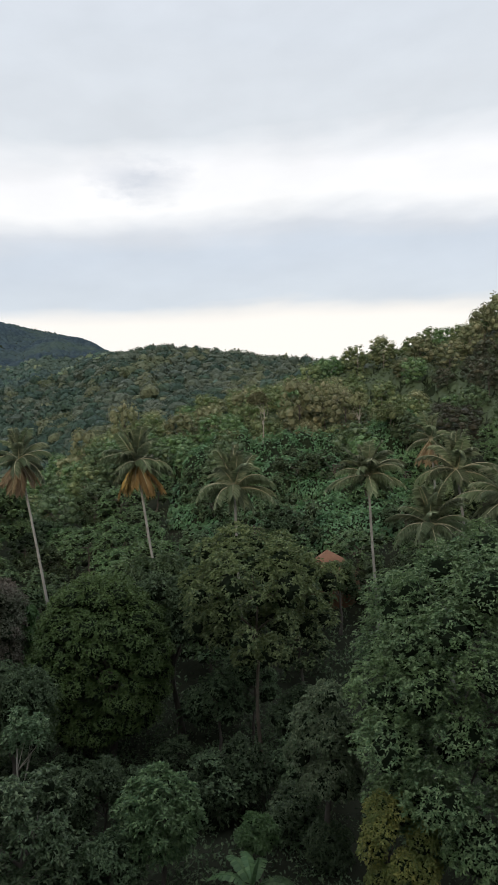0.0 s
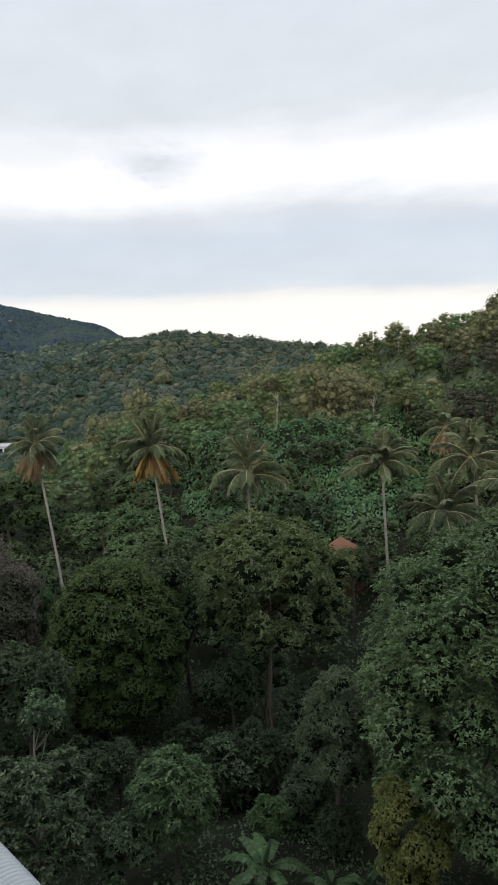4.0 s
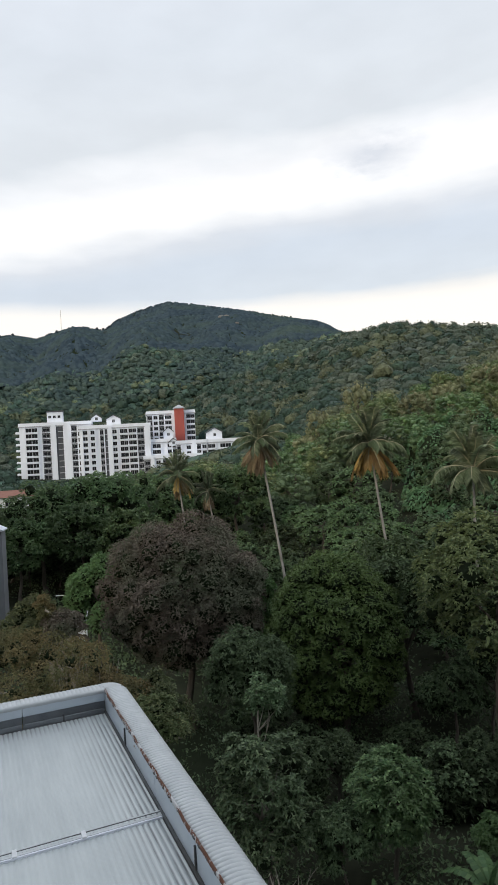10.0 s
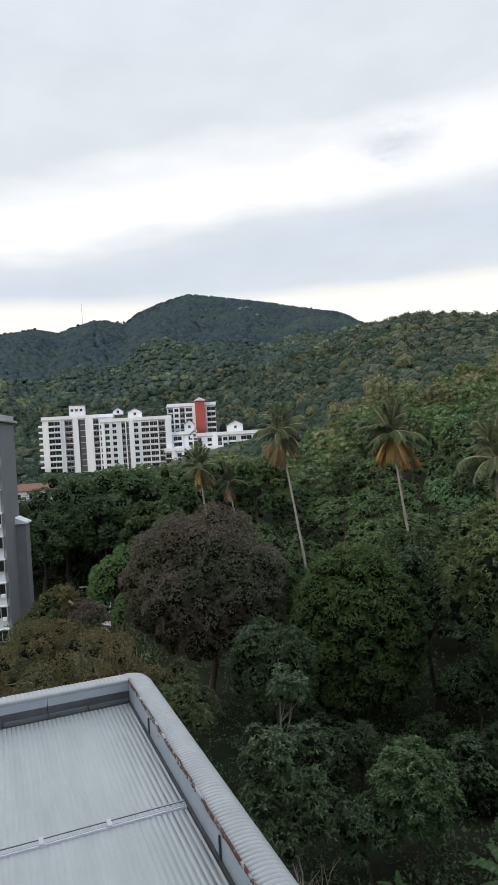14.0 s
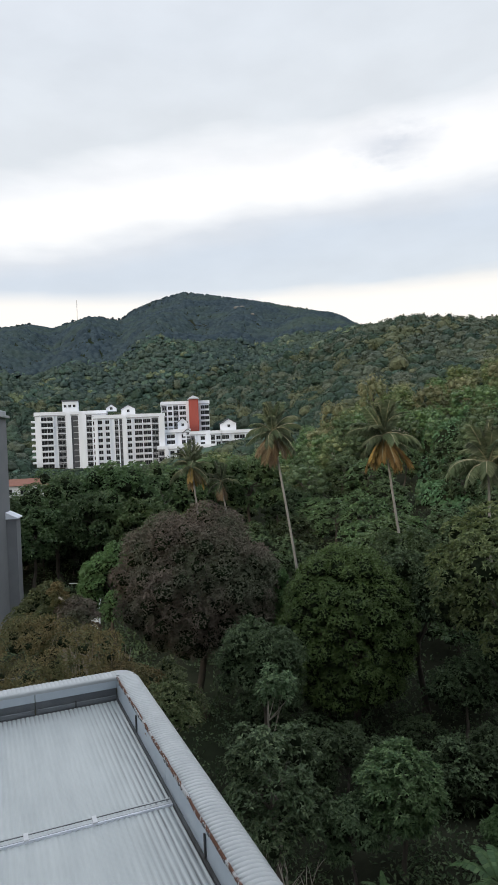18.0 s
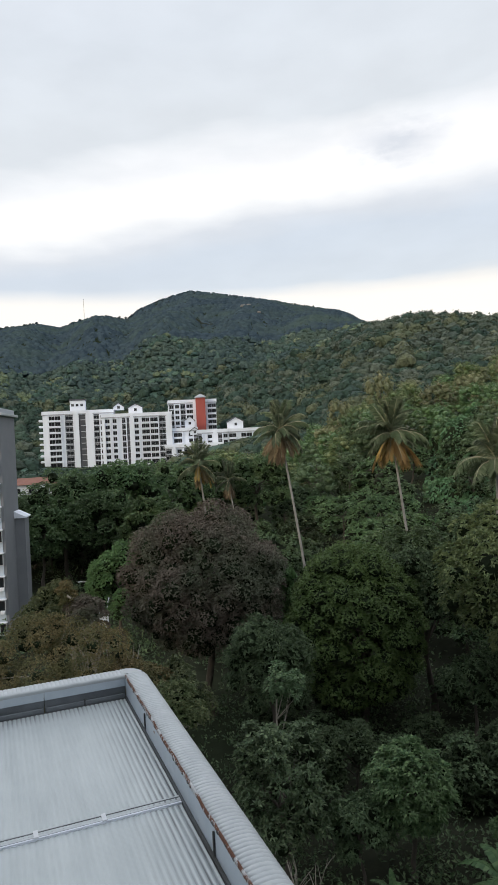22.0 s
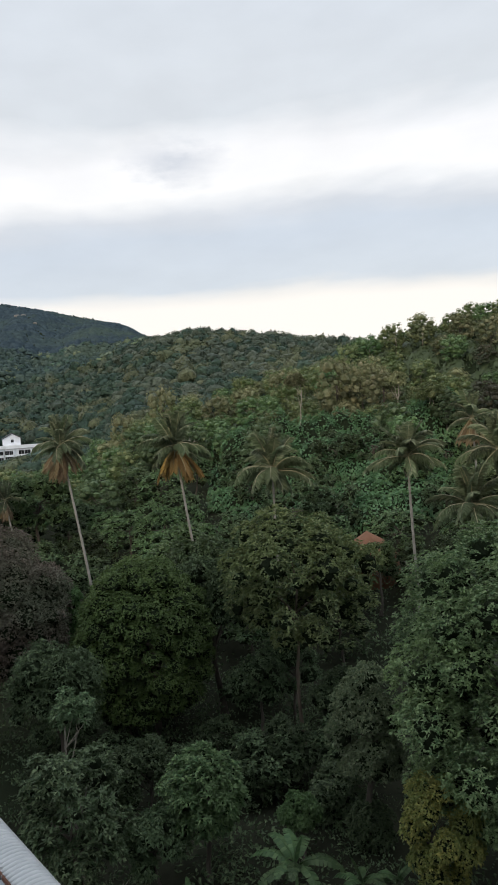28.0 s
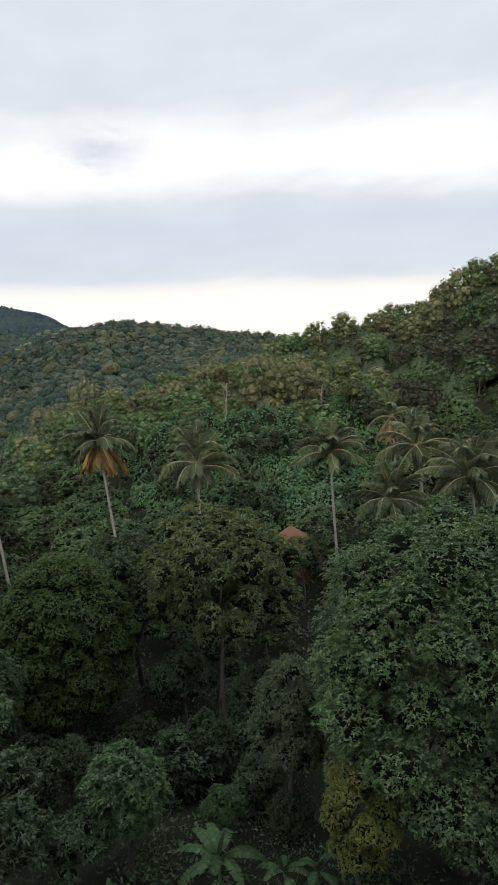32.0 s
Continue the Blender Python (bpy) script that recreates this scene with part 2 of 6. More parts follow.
M = {
    "soil": material("soil", speckled((0.023, 0.025, 0.018), (0.038, 0.042, 0.028), 0.8, (0.028, 0.040, 0.022), 0.05, 0.8), 1.0, bump=0.6, bump_scale=3, spec=0.0),
    "leaf_dark": material("leaf_dark", leafy((0.041, 0.069, 0.030), (0.150, 0.202, 0.089), (0.062, 0.095, 0.040)), 0.5, through_light=0.08, spec=0.22),
    "leaf_mango": material("leaf_mango", leafy((0.064, 0.118, 0.042), (0.240, 0.312, 0.135), (0.130, 0.186, 0.058)), 0.42, through_light=0.08, spec=0.3),
    "leaf_fine": material("leaf_fine", leafy((0.070, 0.118, 0.031), (0.126, 0.178, 0.046), (0.074, 0.118, 0.034)), 0.5, through_light=0.1, spec=0.25),
    "leaf_mid": material("leaf_mid", leafy((0.044, 0.096, 0.034), (0.170, 0.250, 0.096), (0.084, 0.136, 0.042)), 0.4, through_light=0.08, spec=0.36),
    "leaf_bright": material("leaf_bright", leafy((0.054, 0.110, 0.034), (0.128, 0.205, 0.068), (0.080, 0.135, 0.042)), 0.45, through_light=0.15, spec=0.36),
    "leaf_vine": material("leaf_vine", leafy((0.056, 0.122, 0.050), (0.128, 0.218, 0.096), (0.068, 0.138, 0.052), patch=0.12), 0.42, through_light=0.1, spec=0.25),
    # yellow raised: warm hillside light is partly put into this leaf colour
    "leaf_gold_lit": material("leaf_gold_lit", leafy((0.160, 0.175, 0.084), (0.315, 0.305, 0.155), (0.120, 0.150, 0.062)), 0.55, through_light=0.1, spec=0.2),
    "leaf_olive": material("leaf_olive", leafy((0.072, 0.105, 0.038), (0.215, 0.235, 0.096), (0.085, 0.125, 0.042)), 0.5, through_light=0.1, spec=0.28),
    "leaf_rust": material("leaf_rust", leafy((0.150, 0.130, 0.090), (0.235, 0.195, 0.135), (0.118, 0.156, 0.084), patch=0.22), 0.6, through_light=0.12, spec=0.2),
    "leaf_ochre": material("leaf_ochre", leafy((0.105, 0.082, 0.034), (0.195, 0.145, 0.058), (0.078, 0.092, 0.034), patch=0.5), 0.55, through_light=0.1, spec=0.2),
    # extra blue in leaf_far, leaf_far_green and leaf_foot is painted distance haze
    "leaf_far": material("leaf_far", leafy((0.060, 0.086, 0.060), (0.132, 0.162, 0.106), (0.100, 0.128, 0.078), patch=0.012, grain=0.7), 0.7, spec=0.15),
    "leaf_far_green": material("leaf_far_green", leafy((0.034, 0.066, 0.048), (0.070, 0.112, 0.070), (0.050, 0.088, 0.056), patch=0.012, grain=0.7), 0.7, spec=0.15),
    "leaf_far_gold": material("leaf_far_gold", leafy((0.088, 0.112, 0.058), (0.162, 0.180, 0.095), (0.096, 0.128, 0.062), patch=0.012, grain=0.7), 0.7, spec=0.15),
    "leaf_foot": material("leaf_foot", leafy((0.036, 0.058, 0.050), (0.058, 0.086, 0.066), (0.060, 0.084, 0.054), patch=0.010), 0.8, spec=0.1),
    "leaf_umber": material("leaf_umber", leafy((0.042, 0.044, 0.028), (0.088, 0.080, 0.046), (0.038, 0.056, 0.028)), 0.55, through_light=0.08, spec=0.2),
    # blue-green base colour carries the mountain's haze
    "leaf_mount_hazed": material("leaf_mount_hazed", canopy((0.033, 0.050, 0.064), (0.054, 0.077, 0.091), (0.062, 0.088, 0.074), 0.12, 0.008, 0.16, 0.80, 1.2), 0.95, spec=0.0),
    "banana_leaf": material("banana_leaf", leafy((0.042, 0.080, 0.030), (0.085, 0.135, 0.050), (0.050, 0.090, 0.030)), 0.5, through_light=0.12, spec=0.18),
    "frond": material("frond", leafy((0.080, 0.112, 0.052), (0.300, 0.335, 0.190), (0.120, 0.165, 0.075)), 0.36, through_light=0.12),
    "frond_dead": material("frond_dead", leafy((0.40, 0.265, 0.072), (0.55, 0.40, 0.145), (0.30, 0.22, 0.08)), 0.7, through_light=0.2),
    "frond_brown": material("frond_brown", leafy((0.25, 0.185, 0.095), (0.40, 0.305, 0.17), (0.20, 0.155, 0.085)), 0.8, through_light=0.1),
    "palm_bark": material("palm_bark", speckled((0.225, 0.215, 0.198), (0.34, 0.33, 0.31), 6.0, (0.13, 0.125, 0.11), 1.5, 0.6), 0.9, bump=0.5, bump_scale=12),
    "bark": material("bark", speckled((0.065, 0.053, 0.044), (0.115, 0.098, 0.082), 5.0, (0.04, 0.04, 0.03), 1.2, 0.6, (1, 1, 0.25)), 0.9, bump=0.8, bump_scale=8),
    "bark_brown": material("bark_brown", speckled((0.11, 0.084, 0.062), (0.165, 0.130, 0.098), 5.0, (0.07, 0.06, 0.045), 1.2, 0.6, (1, 1, 0.25)), 0.9, bump=0.8, bump_scale=8),
    "bark_pale": material("bark_pale", speckled((0.26, 0.23, 0.19), (0.36, 0.33, 0.28), 4.0, (0.14, 0.12, 0.09), 1.0, 0.5, (1, 1, 0.3)), 0.85, bump=0.5, bump_scale=8),
    # wide tone range: bright leaves among dark ones carry the sheen in colour
    "leaf_sheen": material("leaf_sheen", leafy((0.045, 0.081, 0.032), (0.209, 0.272, 0.127), (0.058, 0.097, 0.038)), 0.42, through_light=0.06, spec=0.28),
    "leaf_ash": material("leaf_ash", leafy((0.120, 0.185, 0.082), (0.360, 0.440, 0.225), (0.185, 0.250, 0.115)), 0.42, through_light=0.06, spec=0.3),
    "leaf_tall": material("leaf_tall", leafy((0.092, 0.148, 0.052), (0.330, 0.395, 0.155), (0.185, 0.235, 0.072)), 0.42, through_light=0.1, spec=0.3),
    "leaf_young": material("leaf_young", leafy((0.052, 0.108, 0.038), (0.210, 0.300, 0.120), (0.092, 0.150, 0.052)), 0.42, through_light=0.1, spec=0.3),
    "leaf_yellow": material("leaf_yellow", leafy((0.150, 0.180, 0.042), (0.360, 0.330, 0.078), (0.135, 0.190, 0.052), patch=0.6), 0.5, through_light=0.12, spec=0.3),
    "rachis": material("rachis", speckled((0.30, 0.285, 0.18), (0.42, 0.39, 0.26), 4.0), 0.5),
    # near-black colour: painted shade for crown cores and the gaps between crowns
    "shade_twigs": material("shade_twigs", speckled((0.014, 0.021, 0.012), (0.028, 0.038, 0.021), 1.5, (0.022, 0.022, 0.017), 0.5, 0.7), 1.0, bump=0.6, bump_scale=4, spec=0.0),
    "coconut": material("coconut", speckled((0.10, 0.11, 0.04), (0.16, 0.13, 0.05), 8.0), 0.5),
    "laterite": material("laterite", speckled((0.165, 0.080, 0.048), (0.23, 0.115, 0.068), 1.5, (0.10, 0.065, 0.045), 0.6, 0.6), 0.95, bump=0.8, bump_scale=2),
}

# ---- shared builders ----


def mesh_of(name, verts, faces, mat, smooth=False):
    me = bpy.data.meshes.new(name)
    me.from_pydata(np.asarray(verts).tolist(), [], faces.tolist() if isinstance(faces, np.ndarray) else faces)
    me.materials.append(mat)
    if smooth:
        me.polygons.foreach_set("use_smooth", [True] * len(me.polygons))
    me.update()
    return me


def part_mesh(name, me, parent, label="", at=None):
    ob = new(name, me)
    ob.parent = parent
    if at is not None:
        ob.matrix_basis = at
    if label:
        tagged(ob, label)
    return ob


def part(name, bm, mat, parent, label="", at=None, smooth=False):
    me = bpy.data.meshes.new(name)
    bm.to_mesh(me)
    bm.free()
    me.materials.append(mat)
    if smooth:
        me.polygons.foreach_set("use_smooth", [True] * len(me.polygons))
    return part_mesh(name, me, parent, label, at)


def thing(name, label, category, at=None, group="", kind=""):
    ob = new(name)
    ob.empty_display_size = 0.5
    if at is not None:
        ob.matrix_basis = at
    return tagged(ob, label, category, group, kind)


def box(bm, lo, hi, bevel=0.0):
    """A box between two corners, its edges rounded when bevel is set."""
    lo, hi = Vector(lo), Vector(hi)
    r = bmesh.ops.create_cube(bm, size=1.0)
    for v in r["verts"]:
        v.co = Vector([(lo[i] + hi[i]) / 2 + v.co[i] * (hi[i] - lo[i]) for i in range(3)])
    if bevel:
        edges = list({e for v in r["verts"] for e in v.link_edges})
        bmesh.ops.bevel(bm, geom=edges, offset=bevel, segments=2, affect="EDGES", profile=0.5)
    return bm


def unit(v):
    return v / (np.linalg.norm(v, axis=-1, keepdims=True) + 1e-9)


def tube(points, radii, sides=7):
    """A tapered tube along points; returns vertices and faces."""
    pts = np.asarray(points, float)
    n = len(pts)
    t = unit(np.gradient(pts, axis=0))
    ref = np.array([1.0, 0.0, 0.0]) if abs(t[0][0]) < 0.8 else np.array([0.0, 1.0, 0.0])
    vs, fs = [], []
    for i in range(n):
        u = unit(np.cross(t[i], ref))
        w = np.cross(t[i], u)
        for k in range(sides):
            a = 2 * math.pi * k / sides
            vs.append(pts[i] + radii[i] * (math.cos(a) * u + math.sin(a) * w))
    for i in range(n - 1):
        for k in range(sides):
            k2 = (k + 1) % sides
            fs.append((i * sides + k, i * sides + k2, (i + 1) * sides + k2, (i + 1) * sides + k))
    fs.append(tuple(range((n - 1) * sides, n * sides)))
    return vs, fs


def merge(chunks):
    vs, fs = [], []
    for v, f in chunks:
        o = len(vs)
        vs.extend([tuple(p) for p in v])
        fs.extend([tuple(int(i) + o for i in q) for q in f])
    return vs, fs


def blade_cloud(P, D, L, W, rng, droop=0.15):
    """Folded pointed leaves: base P, way D, length L, width W, hanging by droop."""
    n = len(P)
    L = np.broadcast_to(L, (n,))[:, None]
    W = np.broadcast_to(W, (n,))[:, None]
    side = unit(np.cross(D, np.array([0, 0, 1.0]) + rng.normal(0, 0.45, (n, 3))))
    nrm = np.cross(side, D)
    tip = P + D * L
    tip[:, 2] -= droop * L[:, 0]
    mid = P + D * L * 0.5
    v = np.empty((n, 4, 3))
    v[:, 0], v[:, 2] = P, tip
    v[:, 1] = mid + side * W / 2 + nrm * W * 0.18
    v[:, 3] = mid - side * W / 2 + nrm * W * 0.18
    idx = np.arange(n)[:, None] * 4
    f = np.concatenate([idx + [0, 1, 2], idx + [0, 2, 3]], 1).reshape(-1, 3)
    return v.reshape(-1, 3), f


def sphere_points(n, rng):
    return unit(rng.normal(0, 1, (n, 3)))


_bm = bmesh.new()
bmesh.ops.create_icosphere(_bm, subdivisions=1, radius=1.0)
ICO1_V = np.array([v.co[:] for v in _bm.verts])
ICO1_F = np.array([[v.index for v in f.verts] for f in _bm.faces])
_bm.free()
_bm = bmesh.new()
bmesh.ops.create_icosphere(_bm, subdivisions=2, radius=1.0)
ICO2_V = np.array([v.co[:] for v in _bm.verts])
ICO2_F = np.array([[v.index for v in f.verts] for f in _bm.faces])
_bm.free()


def lumpy(c, r, rng, fine=False, rough=0.25):
    """A lumpy closed clump of inner foliage."""
    V, F = (ICO2_V, ICO2_F) if fine else (ICO1_V, ICO1_F)
    k = 1 + rng.normal(0, rough, (len(V), 1)).clip(-0.5, 0.5)
    return V * k * np.asarray(r) + np.asarray(c), F


def crown_mesh(name, mat, seed, size, clumps, clump_r, tips, leaves, leaf, width, droop=0.2, spread=0.9, lower=-0.55, up=0.35, flat=1.0, core=0.57, jit=(0.76, 1.10), even=False, skin=False):
    """A crown of many leaf tufts: size = half axes; clumps on its shell, each with tips that carry a few leaves."""
    rng = np.random.default_rng(seed)
    size = np.asarray(size, float)
    dirs = sphere_points(clumps * 6, rng)
    dirs = dirs[dirs[:, 2] > lower]
    keep = [dirs[0]]
    gap = 1.75 / math.sqrt(clumps)
    for d in dirs[1:]:
        if len(keep) >= clumps:
            break
        if min(np.linalg.norm(d - k) for k in keep) > gap:
            keep.append(d)
    keep = np.array(keep)
    if even:
        n = int(clumps * 2 / (1 - lower))
        i = np.arange(n) + 0.5
        z = 1 - 2 * i / n
        q = i * math.pi * (3 - math.sqrt(5))
        r = np.sqrt(1 - z * z)
        keep = unit(np.c_[r * np.cos(q), r * np.sin(q), z] + rng.normal(0, 0.22 / math.sqrt(clumps), (n, 3)))
        keep = keep[keep[:, 2] > lower]
    centres = keep * (size - clump_r * 0.7) * rng.uniform(*jit, (len(keep), 1))
    radii = clump_r * rng.uniform(0.62, 1.3, len(keep))
    V, F, off, inner = [], [], 0, []
    for c, r, k in zip(centres, radii, keep):
        nt = int(tips * (r / clump_r) ** 2)
        d = sphere_points(nt * 2, rng)
        d = d[(d[:, 2] > -0.3) & ((d @ k > -0.2) | (d[:, 2] > 0.3))][:nt]
        p = c + d * r * np.array([1, 1, flat]) * rng.uniform(0.72, 1.05, (len(d), 1))
        nrm = unit(d * 0.7 + k * 0.3 + np.array([0, 0, up]))
        P = np.repeat(p, leaves, 0)
        N = np.repeat(nrm, leaves, 0)
        tang = unit(np.cross(N, rng.normal(0, 1, N.shape)))
        D = unit(N * rng.uniform(0.05, 0.7, (len(N), 1)) + tang * spread)
        v, f = blade_cloud(P, D, leaf * rng.uniform(0.7, 1.2, len(P)), width * rng.uniform(0.8, 1.2, len(P)), rng, droop)
        V.append(v), F.append(f + off)
        off += len(v)
        # dark core: shade inside the clump put into its colour, unless skin
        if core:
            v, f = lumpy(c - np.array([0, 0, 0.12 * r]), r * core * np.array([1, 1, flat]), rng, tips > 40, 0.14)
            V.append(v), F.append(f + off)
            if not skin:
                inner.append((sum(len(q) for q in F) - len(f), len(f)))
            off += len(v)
            n2 = max(8, int(len(P) * 0.16))
            d2 = sphere_points(n2, rng)
            P2 = c + d2 * r * np.array([1, 1, flat]) * rng.uniform(0.55, 0.85, (n2, 1))
            v, f = blade_cloud(P2, unit(d2 + rng.normal(0, 0.6, d2.shape)), leaf * 1.1, width * 1.25, rng, 0.0)
            V.append(v), F.append(f + off)
            off += len(v)
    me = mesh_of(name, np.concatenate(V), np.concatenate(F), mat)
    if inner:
        me.materials.append(M["shade_twigs"])
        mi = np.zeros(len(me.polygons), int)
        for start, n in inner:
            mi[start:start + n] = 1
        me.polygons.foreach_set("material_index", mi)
    return me, centres


def trunk_mesh(name, mat, seed, height, radius, crown_z, targets, lean=0.0):
    """A tapered, slightly crooked trunk with limbs to the given clumps (relative to the crown's middle)."""
    rng = np.random.default_rng(seed)
    n = 7
    s = np.linspace(0, 1, n)
    wob = np.cumsum(rng.normal(0, 0.012 * height, (n, 2)), 0)
    line = np.c_[wob[:, 0] + lean * s, wob[:, 1], s * crown_z]
    line[0, :2] = 0
    chunks = [tube(line, radius * (1 - 0.55 * s) * np.r_[1.35, np.ones(n - 1)], 9)]
    top = line[-1]
    for t in targets:
        end = np.array([0, 0, crown_z]) + np.asarray(t) * 0.62
        start = line[rng.integers(n - 3, n)]
        mid = (start + end) / 2 + rng.normal(0, 0.04 * height, 3) + np.array([0, 0, 0.03 * height])
        q = [start, (start + mid) / 2, mid, (mid + end) / 2, end]
        chunks.append(tube(q, radius * np.array([0.42, 0.34, 0.25, 0.16, 0.06]), 6))
    v, f = merge(chunks)
    return mesh_of(name, v, f, mat, True)


# ---- lie of the land ----
D_KNOTS = [0, 60, 85, 110, 140, 180, 220, 300, 450, 650]
A_KNOTS = [-80, -40, -25, -12, -4, 0, 5, 12, 20, 26, 31, 40, 80]
LAND = [
    [4, 5, 5, 5, 5, 5, 5, 6, 8, 10],
    [4, 5, 6, 7, 8, 10, 12, 15, 30, 58],
    [4, 5, 6, 7, 8, 10, 12, 15, 30, 60],
    [4, 5, 7, 9, 12, 15, 18, 28, 54, 91],
    [4, 5, 8, 13, 19, 27, 33, 46, 78, 130],
    [4, 5, 8, 14, 21, 29, 36, 49, 81, 134],
    [4, 5, 8, 15, 22, 31, 39, 52, 82, 126],
    [4, 5, 8, 16, 23, 33, 48, 57, 75, 112],
    [4, 5, 9, 17, 24, 34, 56, 63, 70, 88],
    [4, 5, 9, 17, 26, 38, 60, 68, 68, 68],
    [4, 5, 9, 18, 28, 43, 67, 78, 78, 78],
    [4, 5, 9, 18, 30, 50, 75, 88, 88, 88],
    [4, 5, 5, 5, 5, 6, 8, 10, 12, 14],
]
CREST_A = [-80, -40, -36, -33, -31, -29, -28.2, -25.4, -24.4, -22.4, -19.9, -18, -14.6, -9.2, -6.4, -4.5, 0, 10, 40, 80]
CREST_E = [2, 9.5, 9.7, 10.1, 9.85, 10.55, 10.8, 10.55, 11.3, 12.15, 12.78, 12.55, 11.95, 10.85, 10.15, 9.0, 6.5, 5, 3, 1]


def land(d, a):
    """Ground height at distance d and bearing a (degrees), for arrays."""
    d, a = np.atleast_1d(np.asarray(d, float)), np.atleast_1d(np.asarray(a, float))
    d, a = np.broadcast_arrays(d, a)
    aa = np.clip(a, -80, 80)
    rows = np.array([np.interp(np.minimum(d, 650), D_KNOTS, r) for r in LAND])
    i = np.clip(np.searchsorted(A_KNOTS, aa, side="right") - 1, 0, len(A_KNOTS) - 2)
    k = np.array(A_KNOTS, float)
    f = (aa - k[i]) / (k[i + 1] - k[i])
    f = f * f * (3 - 2 * f) * 0.5 + f * 0.5
    take = np.arange(d.size).reshape(d.shape)
    rows2 = rows.reshape(len(LAND), -1)
    near = (rows2[i.ravel(), take.ravel()] * (1 - f.ravel()) + rows2[i.ravel() + 1, take.ravel()] * f.ravel()).reshape(d.shape)
    crest = 30 + 1500 * np.tan(np.radians(np.interp(aa, CREST_A, CREST_E))) - 2
    s = np.clip((d - 650) / 850, 0, 1)
    far = near * (1 - s) + crest * s + np.sin(s * math.pi) * np.clip((-aa - 4) / 7, 0, 1) * (14 * np.sin(np.radians(aa * 14) + s * 4) + 17 * np.abs(np.sin(np.radians(aa * 15) + s * 2.2 + 0.6)) + 8 * np.sin(np.radians(aa * 55) - s * 5))
    back = crest + (40 - crest) * np.clip((d - 1500) / 1400, 0, 1)
    z = np.where(d > 1500, back, np.where(d > 650, far, near))
    wob = 0.9 * np.sin(d * 0.11 + aa * 0.5) * np.clip((d - 70) / 60, 0, 1)
    fade = np.clip((np.abs(a) - 80) / 30, 0, 1)
    return (z + wob) * (1 - fade) + 4 * fade


def spot(d, a):
    """World place on the ground at distance d, bearing a."""
    return Vector((d * math.sin(radians(a)), d * math.cos(radians(a)), float(land(d, a)[0])))


def build_ground():
    az = np.r_[np.arange(-180, -46, 6), np.arange(-46, 46.1, 1.0), np.arange(50, 180, 6)]
    ds = np.r_[0.5, 10, 20, 30, 40, 50, 60, 70, 78, 85, 92, 100, 110, 120, 130, 140, 152, 166, 180, 195, 210, 225, 245, 270, 300, 340, 390, 450, 520, 590, 650, 740, 850, 960, 1080, 1200, 1320, 1420, 1500, 1600, 1900, 2300, 2900, 4600]
    A, D = np.meshgrid(az, ds)
    Z = land(D, A)
    v = np.c_[(D * np.sin(np.radians(A))).ravel(), (D * np.cos(np.radians(A))).ravel(), Z.ravel()]
    na, nd = len(az), len(ds)
    f = []
    for i in range(nd - 1):
        for j in range(na):
            j2 = (j + 1) % na
            f.append((i * na + j, i * na + j2, (i + 1) * na + j2, (i + 1) * na + j))
    f.append(tuple(range(na))[::-1])
    ob = new("ground", mesh_of("ground", v, f, M["soil"], True))
    tagged(ob, "dark leaf-littered soil rising into wooded hills", "ground", kind="structure")


build_ground()

# ---- near and middle trees ----
_n = [0]


def single_tree(label, a, d, top_el, size, mat, bark="bark", kind="tree", group="", **kw):
    """A tree of its own shape: bearing, distance, elevation of its top as seen from the eye, half axes of its crown."""
    _n[0] += 1
    base = spot(d, a)
    top = 30 + d * math.tan(radians(top_el))
    cz = top - size[2] - base.z
    opts = dict(clumps=24, clump_r=1.6, tips=70, leaves=6, leaf=0.42, width=0.13)
    opts.update(kw)
    trunk_r = opts.pop("trunk_r", 0.035 * (top - base.z) * 0.6)
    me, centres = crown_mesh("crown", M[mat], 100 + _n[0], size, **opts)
    t = thing(kind, label, kind, pose(base.x, base.y, base.z), group)
    pick = centres[:: max(1, len(centres) // 8)]
    cz = max(cz, 0.8)
    part_mesh("trunk", trunk_mesh("trunk", M[bark], 300 + _n[0], top - base.z, trunk_r, cz * 0.95, pick), t, "grey-brown bark trunk with limbs")
    part_mesh("crown", me, t, at=pose(0, 0, cz))
    return t


FINE = dict(leaves=3, leaf=0.20, width=0.105, tips=250, spread=1.0, up=0.9, droop=0.05, flat=0.62)
WHORL = dict(leaves=7, leaf=0.24, width=0.078, tips=150, spread=0.95, droop=0.15, up=1.0)


